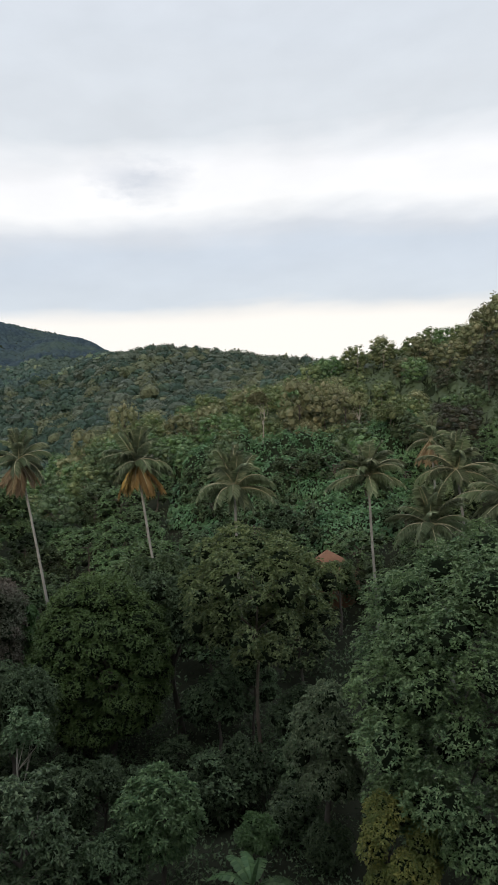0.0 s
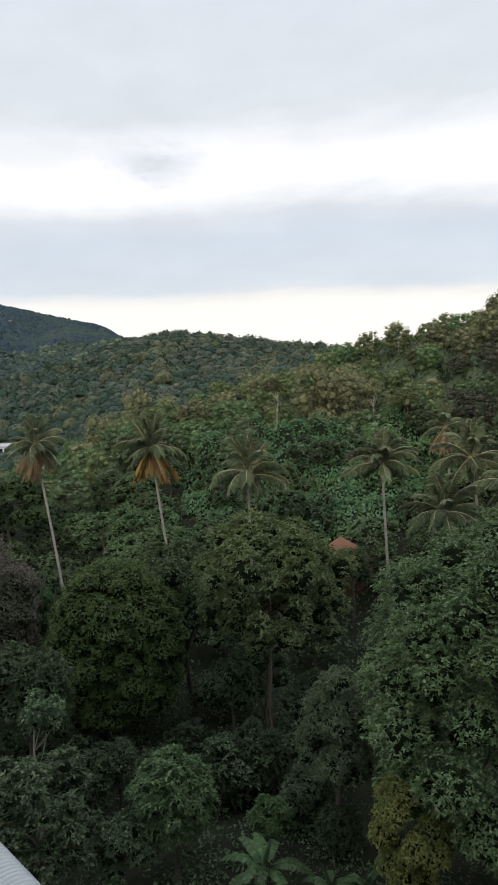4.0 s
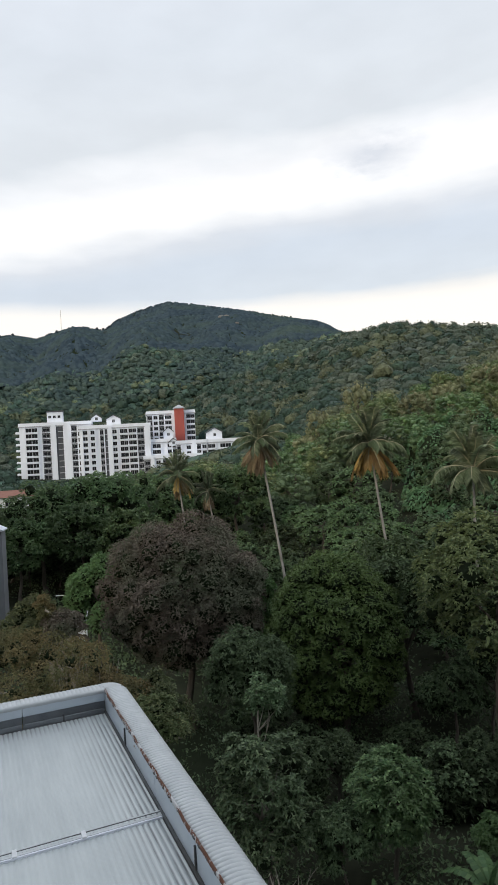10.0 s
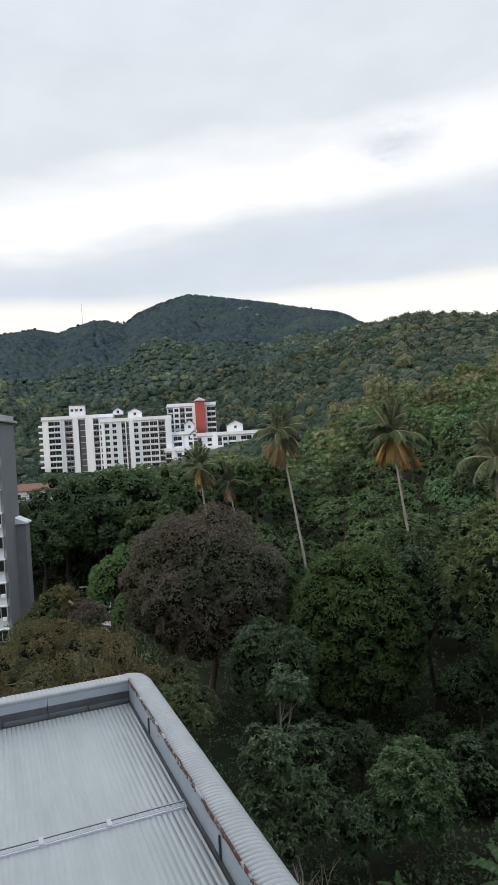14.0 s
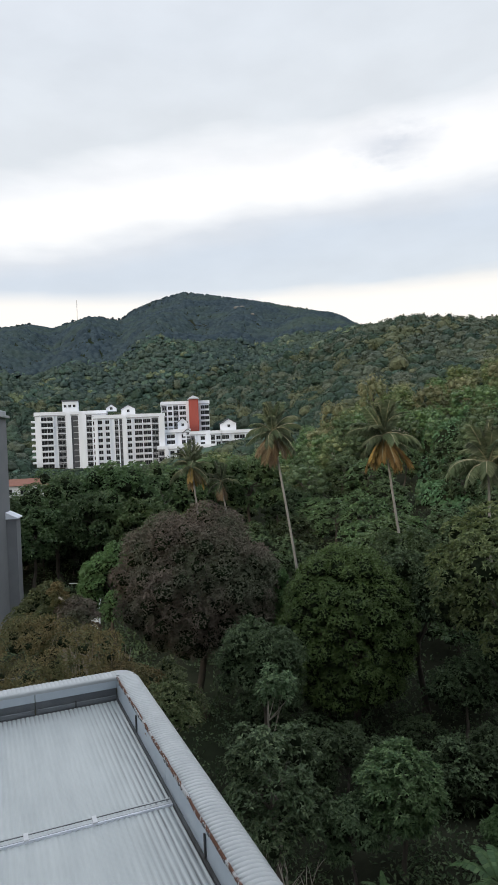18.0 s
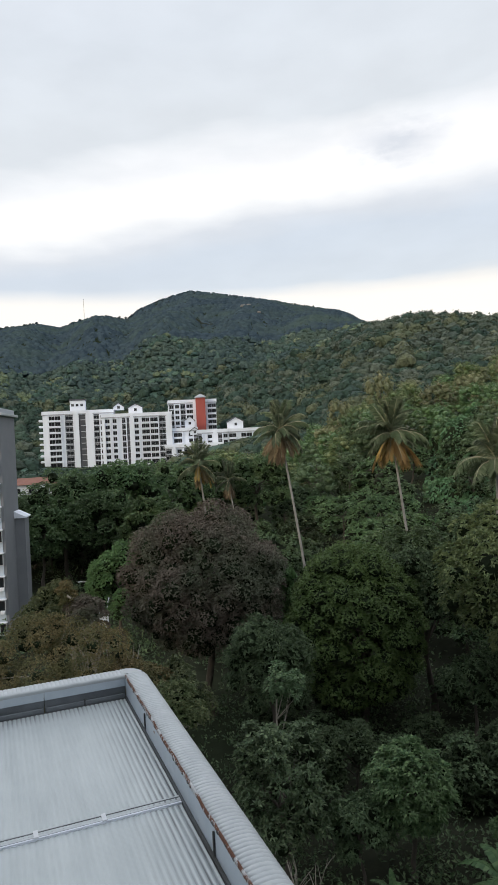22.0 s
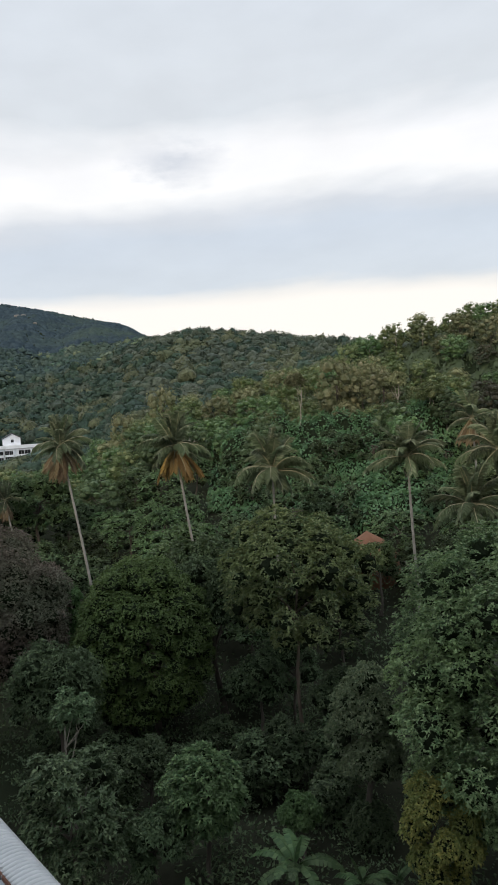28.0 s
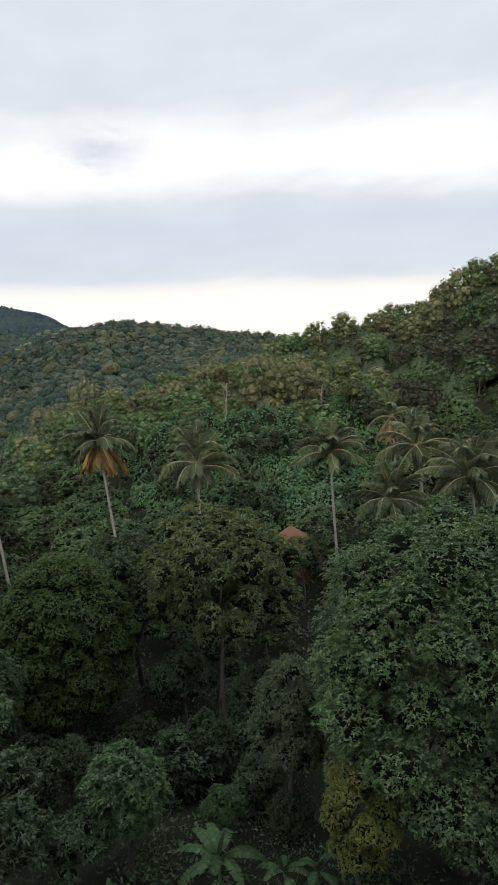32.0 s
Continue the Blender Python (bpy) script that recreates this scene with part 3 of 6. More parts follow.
def build_near_trees():
    single_tree("huge dense dark green mango tree, leafy down to the ground", 25.6, 37.5, -8.1, (7.4, 6.6, 9.0), "leaf_mango", clumps=62, clump_r=1.85, lower=-0.9, even=True, jit=(0.80, 1.12), **dict(WHORL, leaves=6, tips=270, leaf=0.25, width=0.102, core=0.5, up=1.5))
    single_tree("grey-green tree with hanging leafy branches beside the mango tree", 11.9, 40, -19.4, (2.3, 2.1, 3.8), "leaf_ash", clumps=30, clump_r=0.85, lower=-0.9, **dict(WHORL, tips=90, leaf=0.21, width=0.10, leaves=5, droop=0.45, core=0.5))
    single_tree("yellowing broad-leaved shrub below the mango tree", 17.3, 33.0, -27.8, (1.95, 1.8, 2.5), "leaf_yellow", kind="shrub", clumps=34, clump_r=0.62, lower=-0.9, tips=110, leaves=4, leaf=0.145, width=0.085, core=0.5)
    single_tree("tall tree with drooping yellow-green leaf tufts and a bare trunk", 6.4, 52, -5.9, (6.5, 5.8, 5.7), "leaf_tall", bark="bark_brown", clumps=52, clump_r=1.4, lower=-0.92, even=True, trunk_r=0.18, jit=(0.66, 1.1), **dict(WHORL, tips=78, leaf=0.36, width=0.14, leaves=6, droop=0.3, core=0.5, up=1.3))
    single_tree("dense dome-shaped tree with fine feathery dark green leaves", -6.9, 56, -9.3, (5.8, 5.2, 7.2), "leaf_fine", clumps=130, clump_r=1.2, lower=-0.97, jit=(0.93, 1.03), even=True, **dict(FINE, leaf=0.20, width=0.12, tips=200, core=0.6, flat=0.8))
    single_tree("broad dome-shaped tree with sparse purplish-brown foliage", -19.7, 60, -5.7, (7.8, 6.8, 7.0), "leaf_rust", clumps=130, clump_r=1.4, lower=-0.92, jit=(0.84, 1.05), even=True, **dict(FINE, leaf=0.20, width=0.115, tips=270, flat=0.9, core=0.5))
    single_tree("thin-leaved ochre-brown tree with bare grey twigs", -33.6, 42, -13.6, (6.4, 4.8, 4.4), "leaf_ochre", bark="bark_pale", clumps=64, clump_r=1.1, lower=-0.6, jit=(0.78, 1.08), **dict(FINE, tips=330, leaf=0.13, width=0.06, flat=0.9, core=0.3, up=0.2))
    single_tree("ochre-green tree at the foot of the slope", -26.6, 40, -17.0, (2.6, 2.3, 3.0), "leaf_ochre", bark="bark_pale", clumps=26, clump_r=0.9, **dict(FINE, tips=170, leaf=0.15, width=0.075, core=0.4))
    single_tree("olive-leaved shrub leaning over the roof's edge", -22.8, 36, -20.2, (1.5, 1.4, 1.9), "leaf_olive", kind="shrub", bark="bark_pale", clumps=16, clump_r=0.65, **dict(WHORL, tips=60, leaf=0.2, width=0.08, core=0.4))
    single_tree("leafy green tree in front of the grey tower block", -32.6, 58, -11.3, (3.4, 3.0, 3.4), "leaf_olive", clumps=30, clump_r=1.0, tips=90, leaf=0.24, width=0.11)
    single_tree("small tree with dusty pink-brown flowering twigs", -30.0, 54, -12.0, (1.9, 1.7, 2.4), "leaf_rust", bark="bark_pale", clumps=22, clump_r=0.75, **dict(FINE, tips=110, core=0.3))
    single_tree("thin brown-leaved sapling above the ochre tree", -31.5, 55, -10.8, (0.8, 0.8, 1.5), "leaf_ochre", bark="bark_pale", clumps=9, clump_r=0.5, **dict(FINE, tips=60, core=0.3))
    single_tree("fresh bright green broad-leaved tree", -27.0, 79, -8.2, (3.9, 3.5, 5.0), "leaf_bright", clumps=40, clump_r=1.1, lower=-0.9, tips=80, leaf=0.30, width=0.15, up=0.7)
    single_tree("bright green creeper-hung tree beside the purplish tree", -13.7, 64, -10.4, (2.2, 2.0, 3.6), "leaf_bright", clumps=26, clump_r=0.85, lower=-0.9, tips=70, leaf=0.30, width=0.15, droop=0.5)
    single_tree("broad-leaved tree with large pale-sheened leaves beside the roof", -13.9, 36, -22.6, (2.9, 2.5, 3.8), "leaf_sheen", clumps=38, clump_r=0.78, lower=-0.95, jit=(0.72, 1.1), **dict(WHORL, tips=34, leaf=0.30, width=0.13, leaves=6, core=0.42))
    single_tree("slender tree with a few pale leaf tufts at its top", -13.2, 40, -18.8, (1.2, 1.1, 1.5), "leaf_sheen", bark="bark_pale", clumps=9, clump_r=0.6, trunk_r=0.09, **dict(WHORL, tips=36, leaf=0.27, width=0.12, core=0.35))
    single_tree("dark green tree beneath the purplish tree", -14.8, 47, -15.2, (3.4, 2.8, 3.6), "leaf_dark", clumps=28, clump_r=1.05, lower=-0.8, tips=100, leaf=0.24, width=0.11)
    single_tree("round young mango tree with star-like leaf tufts", -2.9, 38, -24.9, (2.45, 2.2, 2.5), "leaf_young", kind="shrub", clumps=40, clump_r=0.64, lower=-0.95, even=True, jit=(0.84, 1.08), **dict(WHORL, tips=36, leaf=0.33, width=0.12, up=1.3, core=0.4))
    for a, d, el, s, mat, lab in (
        (8.6, 43, -26.8, 2.0, "leaf_sheen", "low broad-leaved shrub at the foot of the tall tree"),
        (5.4, 39, -28.6, 1.15, "leaf_bright", "small bright green shrub in the shade"),
        (1.6, 46, -24.6, 2.6, "leaf_dark", "dark shaded shrub in the hollow"),
        (-7.2, 37, -28.6, 1.8, "leaf_dark", "dark green shrub under the young mango tree"),
        (-8.0, 44, -23.5, 2.2, "leaf_dark", "dark shaded shrub beneath the dome-shaped tree"),
        (11.5, 40, -29.3, 1.6, "leaf_dark", "low dark green shrub in the undergrowth"),
        (-22.5, 40, -17.8, 2.2, "leaf_olive", "olive-green shrub behind the roof edge"),
        (4.2, 47, -23.2, 2.4, "leaf_dark", "dark shrub standing beside the bare trunk"),
        (5.6, 57, -16.6, 2.8, "leaf_dark", "dark green shrub deep under the tall tree"),
        (2.6, 55, -17.6, 2.6, "leaf_dark", "dark green shrub deep in the shade"),
        (9.6, 51, -19.6, 2.4, "leaf_dark", "shaded dark green shrub on the forest floor"),
        (13.6, 80, -9.3, 2.2, "leaf_mid", "green shrub at the foot of the earth bank"),
        (11.0, 80, -9.3, 2.2, "leaf_mid", "leafy green shrub below the earth bank"),
        (27.5, 33, -29.5, 2.0, "leaf_sheen", "pale-leaved shrub at the mango tree's foot"),
    ):
        single_tree(lab, a, d, el, (s, s * 0.9, s * 1.05), mat, kind="shrub", clumps=18, clump_r=s * 0.36, lower=-0.8, tips=64, leaves=5, leaf=0.24, width=0.11, up=0.6)
    single_tree("rounded green tree at the foot of the palms", -2.2, 71, -8.2, (4.4, 3.6, 4.0), "leaf_mid", clumps=28, clump_r=1.2, tips=70, leaf=0.36, width=0.17, leaves=5, up=0.6)
    single_tree("green tree filling the gap beside the tall tree", -0.6, 60, -9.6, (3.8, 3.4, 4.6), "leaf_dark", clumps=28, clump_r=1.15, tips=70, leaf=0.34, width=0.15, leaves=5, up=0.6)
    # dark shrubs added to darken the shaded gap under the tree row
    for a, d, el, s in ((-35.2, 124, -7.2, 4.2), (-32.6, 127, -7.0, 4.4), (-30.2, 124, -7.2, 4.2), (-28.0, 128, -6.8, 4.4), (-25.6, 126, -7.0, 4.2), (-23.2, 124, -6.8, 4.0)):
        single_tree("dark shrub added to darken the gap under the trees", a, d, el, (s, s * 0.8, s * 0.8), "leaf_dark", kind="shrub", clumps=20, clump_r=s * 0.32, lower=-0.9, tips=44, leaves=4, leaf=0.4, width=0.2, up=0.5, group="dark shrubs under the row of trees")
    # slim pale trunks standing clear of the slope
    for a, d, el, s, mat, lab in ((7.7, 150, 5.3, 2.2, "leaf_gold_lit", "tall slender golden tree with a bare pale trunk"), (19.0, 150, 3.6, 3.4, "leaf_olive", "tall thin-crowned tree with a bare pale trunk"), (16.4, 160, 4.6, 2.4, "leaf_gold_lit", "slender golden-leaved tree with a pale trunk")):
        single_tree(lab, a, d, el, (s, s, s * 0.75), mat, bark="bark_pale", clumps=22, clump_r=s * 0.34, tips=34, leaves=4, leaf=0.42, width=0.24, up=0.6, skin=True, core=0.6, trunk_r=0.17)
    # dark wood behind the car park, left of the palms
    for a, d, el, s, mat in ((-31.2, 118, -1.9, 8.6, "leaf_mid"), (-26.3, 114, -1.6, 8.0, "leaf_mid"), (-22.2, 120, -1.9, 7.6, "leaf_mid"), (-35.6, 120, -3.6, 7.0, "leaf_dark"),
                             (-28.4, 109, -4.0, 5.6, "leaf_mid"), (-24.2, 104, -4.6, 5.6, "leaf_mid"), (-33.4, 110, -4.6, 5.4, "leaf_mid"), (-29.5, 130, -4.0, 7.0, "leaf_dark"), (-24.5, 132, -4.0, 7.0, "leaf_dark"), (-34.0, 132, -4.4, 7.0, "leaf_dark"), (-14.8, 120, -1.2, 6.5, "leaf_mid"), (-18.4, 128, -1.6, 6.0, "leaf_mid")):
        single_tree("large dark green spreading tree in a dense row", a, d, el, (s, s * 0.85, s * 0.84), mat, clumps=50, clump_r=s * 0.21, lower=-0.85, tips=60, leaves=4, leaf=0.46, width=0.24, up=0.8, core=0.5, group="dark trees behind the street")


build_near_trees()

def puff(rng, fine):
    """One billowing crown of unit size: a closed inner skin pushed out into boughs, under loose sprays of leaves."""
    k = sphere_points(16 if fine else 10, rng)
    k[:, 2] = np.abs(k[:, 2]) - 0.25
    k = unit(k)

    def reach(d):
        return 0.62 + 0.42 * np.clip(((d @ k.T).max(1) - 0.66) / 0.34, 0, 1) ** 0.6

    v = ICO2_V * (reach(ICO2_V) * 0.90 + rng.normal(0, 0.07, len(ICO2_V)))[:, None]
    v[:, 2] = np.where(v[:, 2] < 0, v[:, 2] * 0.55, v[:, 2])
    n = 120 if fine else 50
    d = sphere_points(n * 2, rng)
    d = d[d[:, 2] > -0.2][:n]
    L = (0.17 if fine else 0.29) * rng.uniform(0.6, 1.35, len(d))
    b, bf = blade_cloud(d * (reach(d) * rng.uniform(0.86, 1.03, len(d)))[:, None], unit(d * 0.35 + rng.normal(0, 0.6, d.shape)), L, L * 0.72, rng, 0.15)
    return np.concatenate([v, b]), np.concatenate([ICO2_F, bf + len(v)])


# ---- scattered woodland trees: a few shapes, copied ----


def wood_kinds(prefix, mats, seed, size, **kw):
    kinds = []
    for i, (mat, lab) in enumerate(mats):
        rng = np.random.default_rng(seed + i)
        s = np.array(size) * rng.uniform(0.88, 1.12, 3)
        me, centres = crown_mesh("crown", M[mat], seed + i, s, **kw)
        h = s[2] * 2 + 1.6
        tr = trunk_mesh("trunk", M["bark_pale" if i % 3 == 0 and prefix == "b" else "bark"], seed + 50 + i, h, 0.22, h - s[2], centres[::7])
        t = thing("tree", lab, "tree", pose(0, 0, -200), "woodland trees on the slope")
        part_mesh("trunk", tr, t)
        part_mesh("crown", me, t, at=pose(0, 0, h - s[2]))
        t["height"] = h
        kinds.append(t)
    return kinds


KEEP = []


def clear(a, d, r):
    """Keep scattered trees off a bearing and distance."""
    KEEP.append((d * math.sin(radians(a)), d * math.cos(radians(a)), r))


for a, d, r in ((-12.7, 80, 5), (-11.3, 76, 5), (-11.0, 70, 4), (-3.1, 80, 4), (-2.4, 76, 4), (16.7, 76, 6), (17, 70, 5), (5.2, 76, 5), (-19.8, 108, 5), (-17.3, 112, 4), (22, 78, 4), (28, 74, 5), (24.5, 82, 4), (13, 88, 4), (12.9, 80, 4), (12.7, 72, 4), (7, 60, 5), (7, 52, 5)):
    clear(a, d, r)


def scatter():
    near_mats = [("leaf_mid", "leafy green forest tree on the lower slope"), ("leaf_dark", "dark green forest tree on the lower slope"), ("leaf_olive", "olive-green forest tree on the lower slope"),
                 ("leaf_mid", "broad green forest tree among palms"), ("leaf_bright", "fresh green forest tree on the slope"), ("leaf_dark", "dense dark forest tree on the slope")]
    near_kinds = wood_kinds("a", near_mats, 500, (4.2, 4.2, 3.8), clumps=38, clump_r=1.08, tips=16, leaves=4, leaf=0.44, width=0.25, lower=-0.9, up=1.5, core=0.5, flat=0.75, jit=(0.72, 1.12))
    far_mats = [("leaf_olive", "olive-green tree high on the hillside"), ("leaf_gold_lit", "pale golden-leaved tree, warm light partly in its colour"), ("leaf_mid", "green tree high on the hillside"),
                ("leaf_olive", "yellow-green tree on the hillside"), ("leaf_dark", "dark green tree on the hillside"), ("leaf_gold_lit", "golden hillside tree, warm light partly in its colour"), ("leaf_mid", "leafy green tree on the hillside"), ("leaf_umber", "dark brownish-leaved tree on the hillside")]
    far_kinds = wood_kinds("b", far_mats, 700, (4.6, 4.6, 4.6), clumps=42, clump_r=1.22, tips=18, leaves=3, leaf=0.36, width=0.25, lower=-0.85, up=1.2, core=0.62, flat=0.8, jit=(0.70, 1.14), skin=True)
    rng = np.random.default_rng(11)
    placed = []
    joined = []

    def free(x, y, gap):
        if any((x - p) ** 2 + (y - q) ** 2 < r * r for p, q, r in KEEP):
            return False
        return all((x - p) ** 2 + (y - q) ** 2 > gap * gap for p, q in placed)

    def stand(src, m, scale, single):
        """One tree: a thing of its own near by, joined to the hillside woods further off."""
        if single:
            copy_thing(src, m).scale = scale
            return
        full = m @ Matrix.Diagonal((*scale, 1))
        for o in src.children:
            w = np.array(full @ o.matrix_basis)
            co = np.empty(len(o.data.vertices) * 3)
            o.data.vertices.foreach_get("co", co)
            v = co.reshape(-1, 3) @ w[:3, :3].T + w[:3, 3]
            joined.append((v, o.data))

    # crowns that stand out
    for a, d, el, s, k in ((11.3, 172, 6.9, 1.3, 5), (15.2, 168, 5.3, 1.1, 1), (13.4, 176, 6.2, 1.0, 1), (-3.9, 195, 5.4, 1.0, 1), (-7.3, 188, 3.4, 1.05, 5), (0.8, 185, 4.2, 1.0, 1), (3.2, 190, 4.6, 1.0, 5), (6.7, 196, 5.9, 1.0, 1),
                              (21.9, 214, 9.2, 1.0, 5), (24.2, 205, 8.6, 1.1, 1), (25.9, 208, 10.0, 1.0, 5), (29.5, 215, 12.6, 1.0, 0), (20.4, 206, 7.5, 0.9, 1), (12.4, 216, 7.7, 0.9, 3), (16.4, 216, 8.9, 0.9, 0), (18.7, 214, 8.9, 1.0, 3), (28.2, 214, 12.1, 1.0, 5), (31.2, 216, 12.7, 1.0, 0), (27.0, 213, 11.3, 0.9, 1),
                              (29.4, 202, 9.3, 1.1, 2), (31.0, 203, 9.9, 1.1, 4), (32.6, 204, 10.4, 1.1, 2), (30.2, 192, 7.2, 1.1, 4), (32.0, 193, 7.6, 1.1, 6), (34.0, 206, 11.0, 1.1, 4)):
        p = spot(d, a)
        top = 30 + d * math.tan(radians(el))
        src = far_kinds[k]
        foot = min(top - src["height"] * s, p.z)
        stand(src, pose(p.x, p.y, foot, 0, 0, rng.uniform(0, 360)), (s, s, max(0.5, (top - foot) / src["height"])), True)
        placed.append((p.x, p.y))
    for ring, (d0, d1, gap, tries, kinds) in enumerate(((43, 66, 4.4, 420, near_kinds), (66, 100, 6.6, 900, near_kinds), (100, 135, 6.6, 1100, near_kinds), (135, 238, 7.6, 4200, far_kinds))):
        for _ in range(tries):
            d = math.sqrt(rng.uniform(d0 * d0, d1 * d1))
            a = rng.uniform(-41, 37)
            x, y = d * math.sin(radians(a)), d * math.cos(radians(a))
            vine = -1 < a < 20 and 104 < d < 156
            # kept free of scattered trees so single trees stay in the camera's view
            street = a < -21 and d < 136 or (d < 66 and (a > 11.5 or a < -15 or 4.8 < a < 8.8))
            if street or (vine and rng.uniform() < 0.93) or not free(x, y, gap):
                continue
            placed.append((x, y))
            gold = ring == 3 and -10 < a < 22 and d > (176 if a < 6 else 162)
            if ring == 3 and a > 22 and d < 205:
                k = rng.choice([7, 4, 2], p=[0.5, 0.3, 0.2])
            elif ring == 3:
                k = rng.choice([0, 1, 3, 5, 2, 6], p=[0.26, 0.17, 0.2, 0.14, 0.12, 0.11]) if gold or (17 < a < 25 and d > 180) else rng.choice([0, 2, 4, 6], p=[0.2, 0.3, 0.25, 0.25])
            else:
                k = rng.choice(len(kinds), p=[0.26, 0.22, 0.12, 0.2, 0.08, 0.12]) if d > 66 else rng.choice([1, 5])
            src = kinds[k]
            p = spot(d, a)
            s = rng.uniform(0.72, 1.15) * (0.6 if d < 66 else 1.0)
            limit = -19.0 if d < 66 else -10.8 if d < 80 else (-6.6 if d < 98 else 40)
            if a < -13.5 and d > 98:
                limit = -3.4 if a < -32.5 else (-2.2 if a < -20 else -0.6)
            room = (30 + d * math.tan(radians(limit)) - p.z) / src["height"]
            if room < 0.4:
                continue
            sz = min(s * rng.uniform(0.85, 1.15), room)
            stand(src, pose(p.x, p.y, p.z - 0.2, rng.uniform(-4, 4), rng.uniform(-4, 4), rng.uniform(0, 360)), (s, s, sz), d < 165)
    V, F, mi, off, mats = [], [], [], 0, []
    cache = {}
    for v, me in joined:
        if me.name not in cache:
            me.calc_loop_triangles()
            tri = np.empty(len(me.loop_triangles) * 3, int)
            me.loop_triangles.foreach_get("vertices", tri)
            which = np.empty(len(me.loop_triangles), int)
            me.loop_triangles.foreach_get("material_index", which)
            slots = []
            for m in me.materials:
                if m not in mats:
                    mats.append(m)
                slots.append(mats.index(m))
            cache[me.name] = (tri.reshape(-1, 3), np.array(slots)[which])
        tri, which = cache[me.name]
        V.append(v), F.append(tri + off), mi.append(which)
        off += len(v)
    me = mesh_of("hillside_woods", np.concatenate(V), np.concatenate(F), mats[0])
    for m in mats[1:]:
        me.materials.append(m)
    me.polygons.foreach_set("material_index", np.concatenate(mi))
    tagged(new("hillside_woods", me), "mixed green and golden woods high on the near hillside", "woods", kind="stuff")
    for t in near_kinds + far_kinds:
        for o in list(t.children_recursive) + [t]:
            bpy.data.objects.remove(o)


scatter()


def build_vines():
    """Creeper-covered mounds: big leaves lying like shingles over the bushes."""
    rng = np.random.default_rng(21)
    V, F, off, inner = [], [], 0, []
    for i in range(150):
        a, d = rng.uniform(1.0, 20.5), rng.uniform(104, 162)
        p = spot(d, a)
        r = np.array([rng.uniform(3.0, 5.5), rng.uniform(3.0, 5.5), rng.uniform(2.0, 3.8) * (1.0 + max(0.0, d - 118) / 24)])
        n = int(125 * r[0])
        dd = sphere_points(n * 2, rng)
        dd = dd[dd[:, 2] > -0.1][:n]
        P = np.array(p) + dd * r * rng.uniform(0.94, 1.04, (len(dd), 1))
        down = unit(np.cross(np.cross(dd, np.array([0, 0, 1.0])), dd) * -1 + dd * 0.25 + rng.normal(0, 0.25, dd.shape))
        v, f = blade_cloud(P, down, rng.uniform(0.45, 0.8, len(P)), rng.uniform(0.38, 0.6, len(P)), rng, 0.1)
        V.append(v), F.append(f + off)
        off += len(v)
        # mound core in the dark colour, as painted shade between the leaves
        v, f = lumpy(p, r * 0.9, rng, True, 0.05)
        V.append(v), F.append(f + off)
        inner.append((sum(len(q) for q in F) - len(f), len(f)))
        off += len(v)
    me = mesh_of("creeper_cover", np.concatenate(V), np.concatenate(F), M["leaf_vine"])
    me.materials.append(M["shade_twigs"])
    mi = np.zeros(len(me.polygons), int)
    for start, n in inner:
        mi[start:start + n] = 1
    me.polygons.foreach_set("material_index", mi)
    ob = new("creeper_cover", me)
    tagged(ob, "lush green creeper leaves smothering the bushes on the slope", "creeper", kind="stuff")


build_vines()


def build_undergrowth():
    rng = np.random.default_rng(31)
    V, F, off = [], [], 0
    for i in range(3000):
        slope = i > 2100
        a, d = rng.uniform(-40, 36), math.sqrt(rng.uniform(100 ** 2, 240 ** 2) if slope else rng.uniform(24, 132) ** 2)
        if (a < -14 and d < 34) or (slope and a < -14):
            continue
        p = spot(d, a)
        r = rng.uniform(1.2, 2.8) if slope or d > 66 else rng.uniform(0.9, 2.2)
        n = 16 if slope else (64 if d < 66 else 30)
        dd = sphere_points(n * 2, rng)
        dd = dd[dd[:, 2] > 0][:n]
        big = 0.36 if slope else (0.18 if d < 66 else 0.22)
        v, f = blade_cloud(np.array(p) + dd * r * rng.uniform(0.6, 0.95, (len(dd), 1)), unit(dd * 0.6 + rng.normal(0, 0.5, dd.shape)), r * big, r * big * 0.5, rng, 0.15)
        V.append(v), F.append(f + off)
        off += len(v)
    ob = new("undergrowth", mesh_of("undergrowth", np.concatenate(V), np.concatenate(F), M["leaf_dark"]))
    tagged(ob, "tangled dark green undergrowth on the forest floor", "undergrowth", kind="stuff")


build_undergrowth()


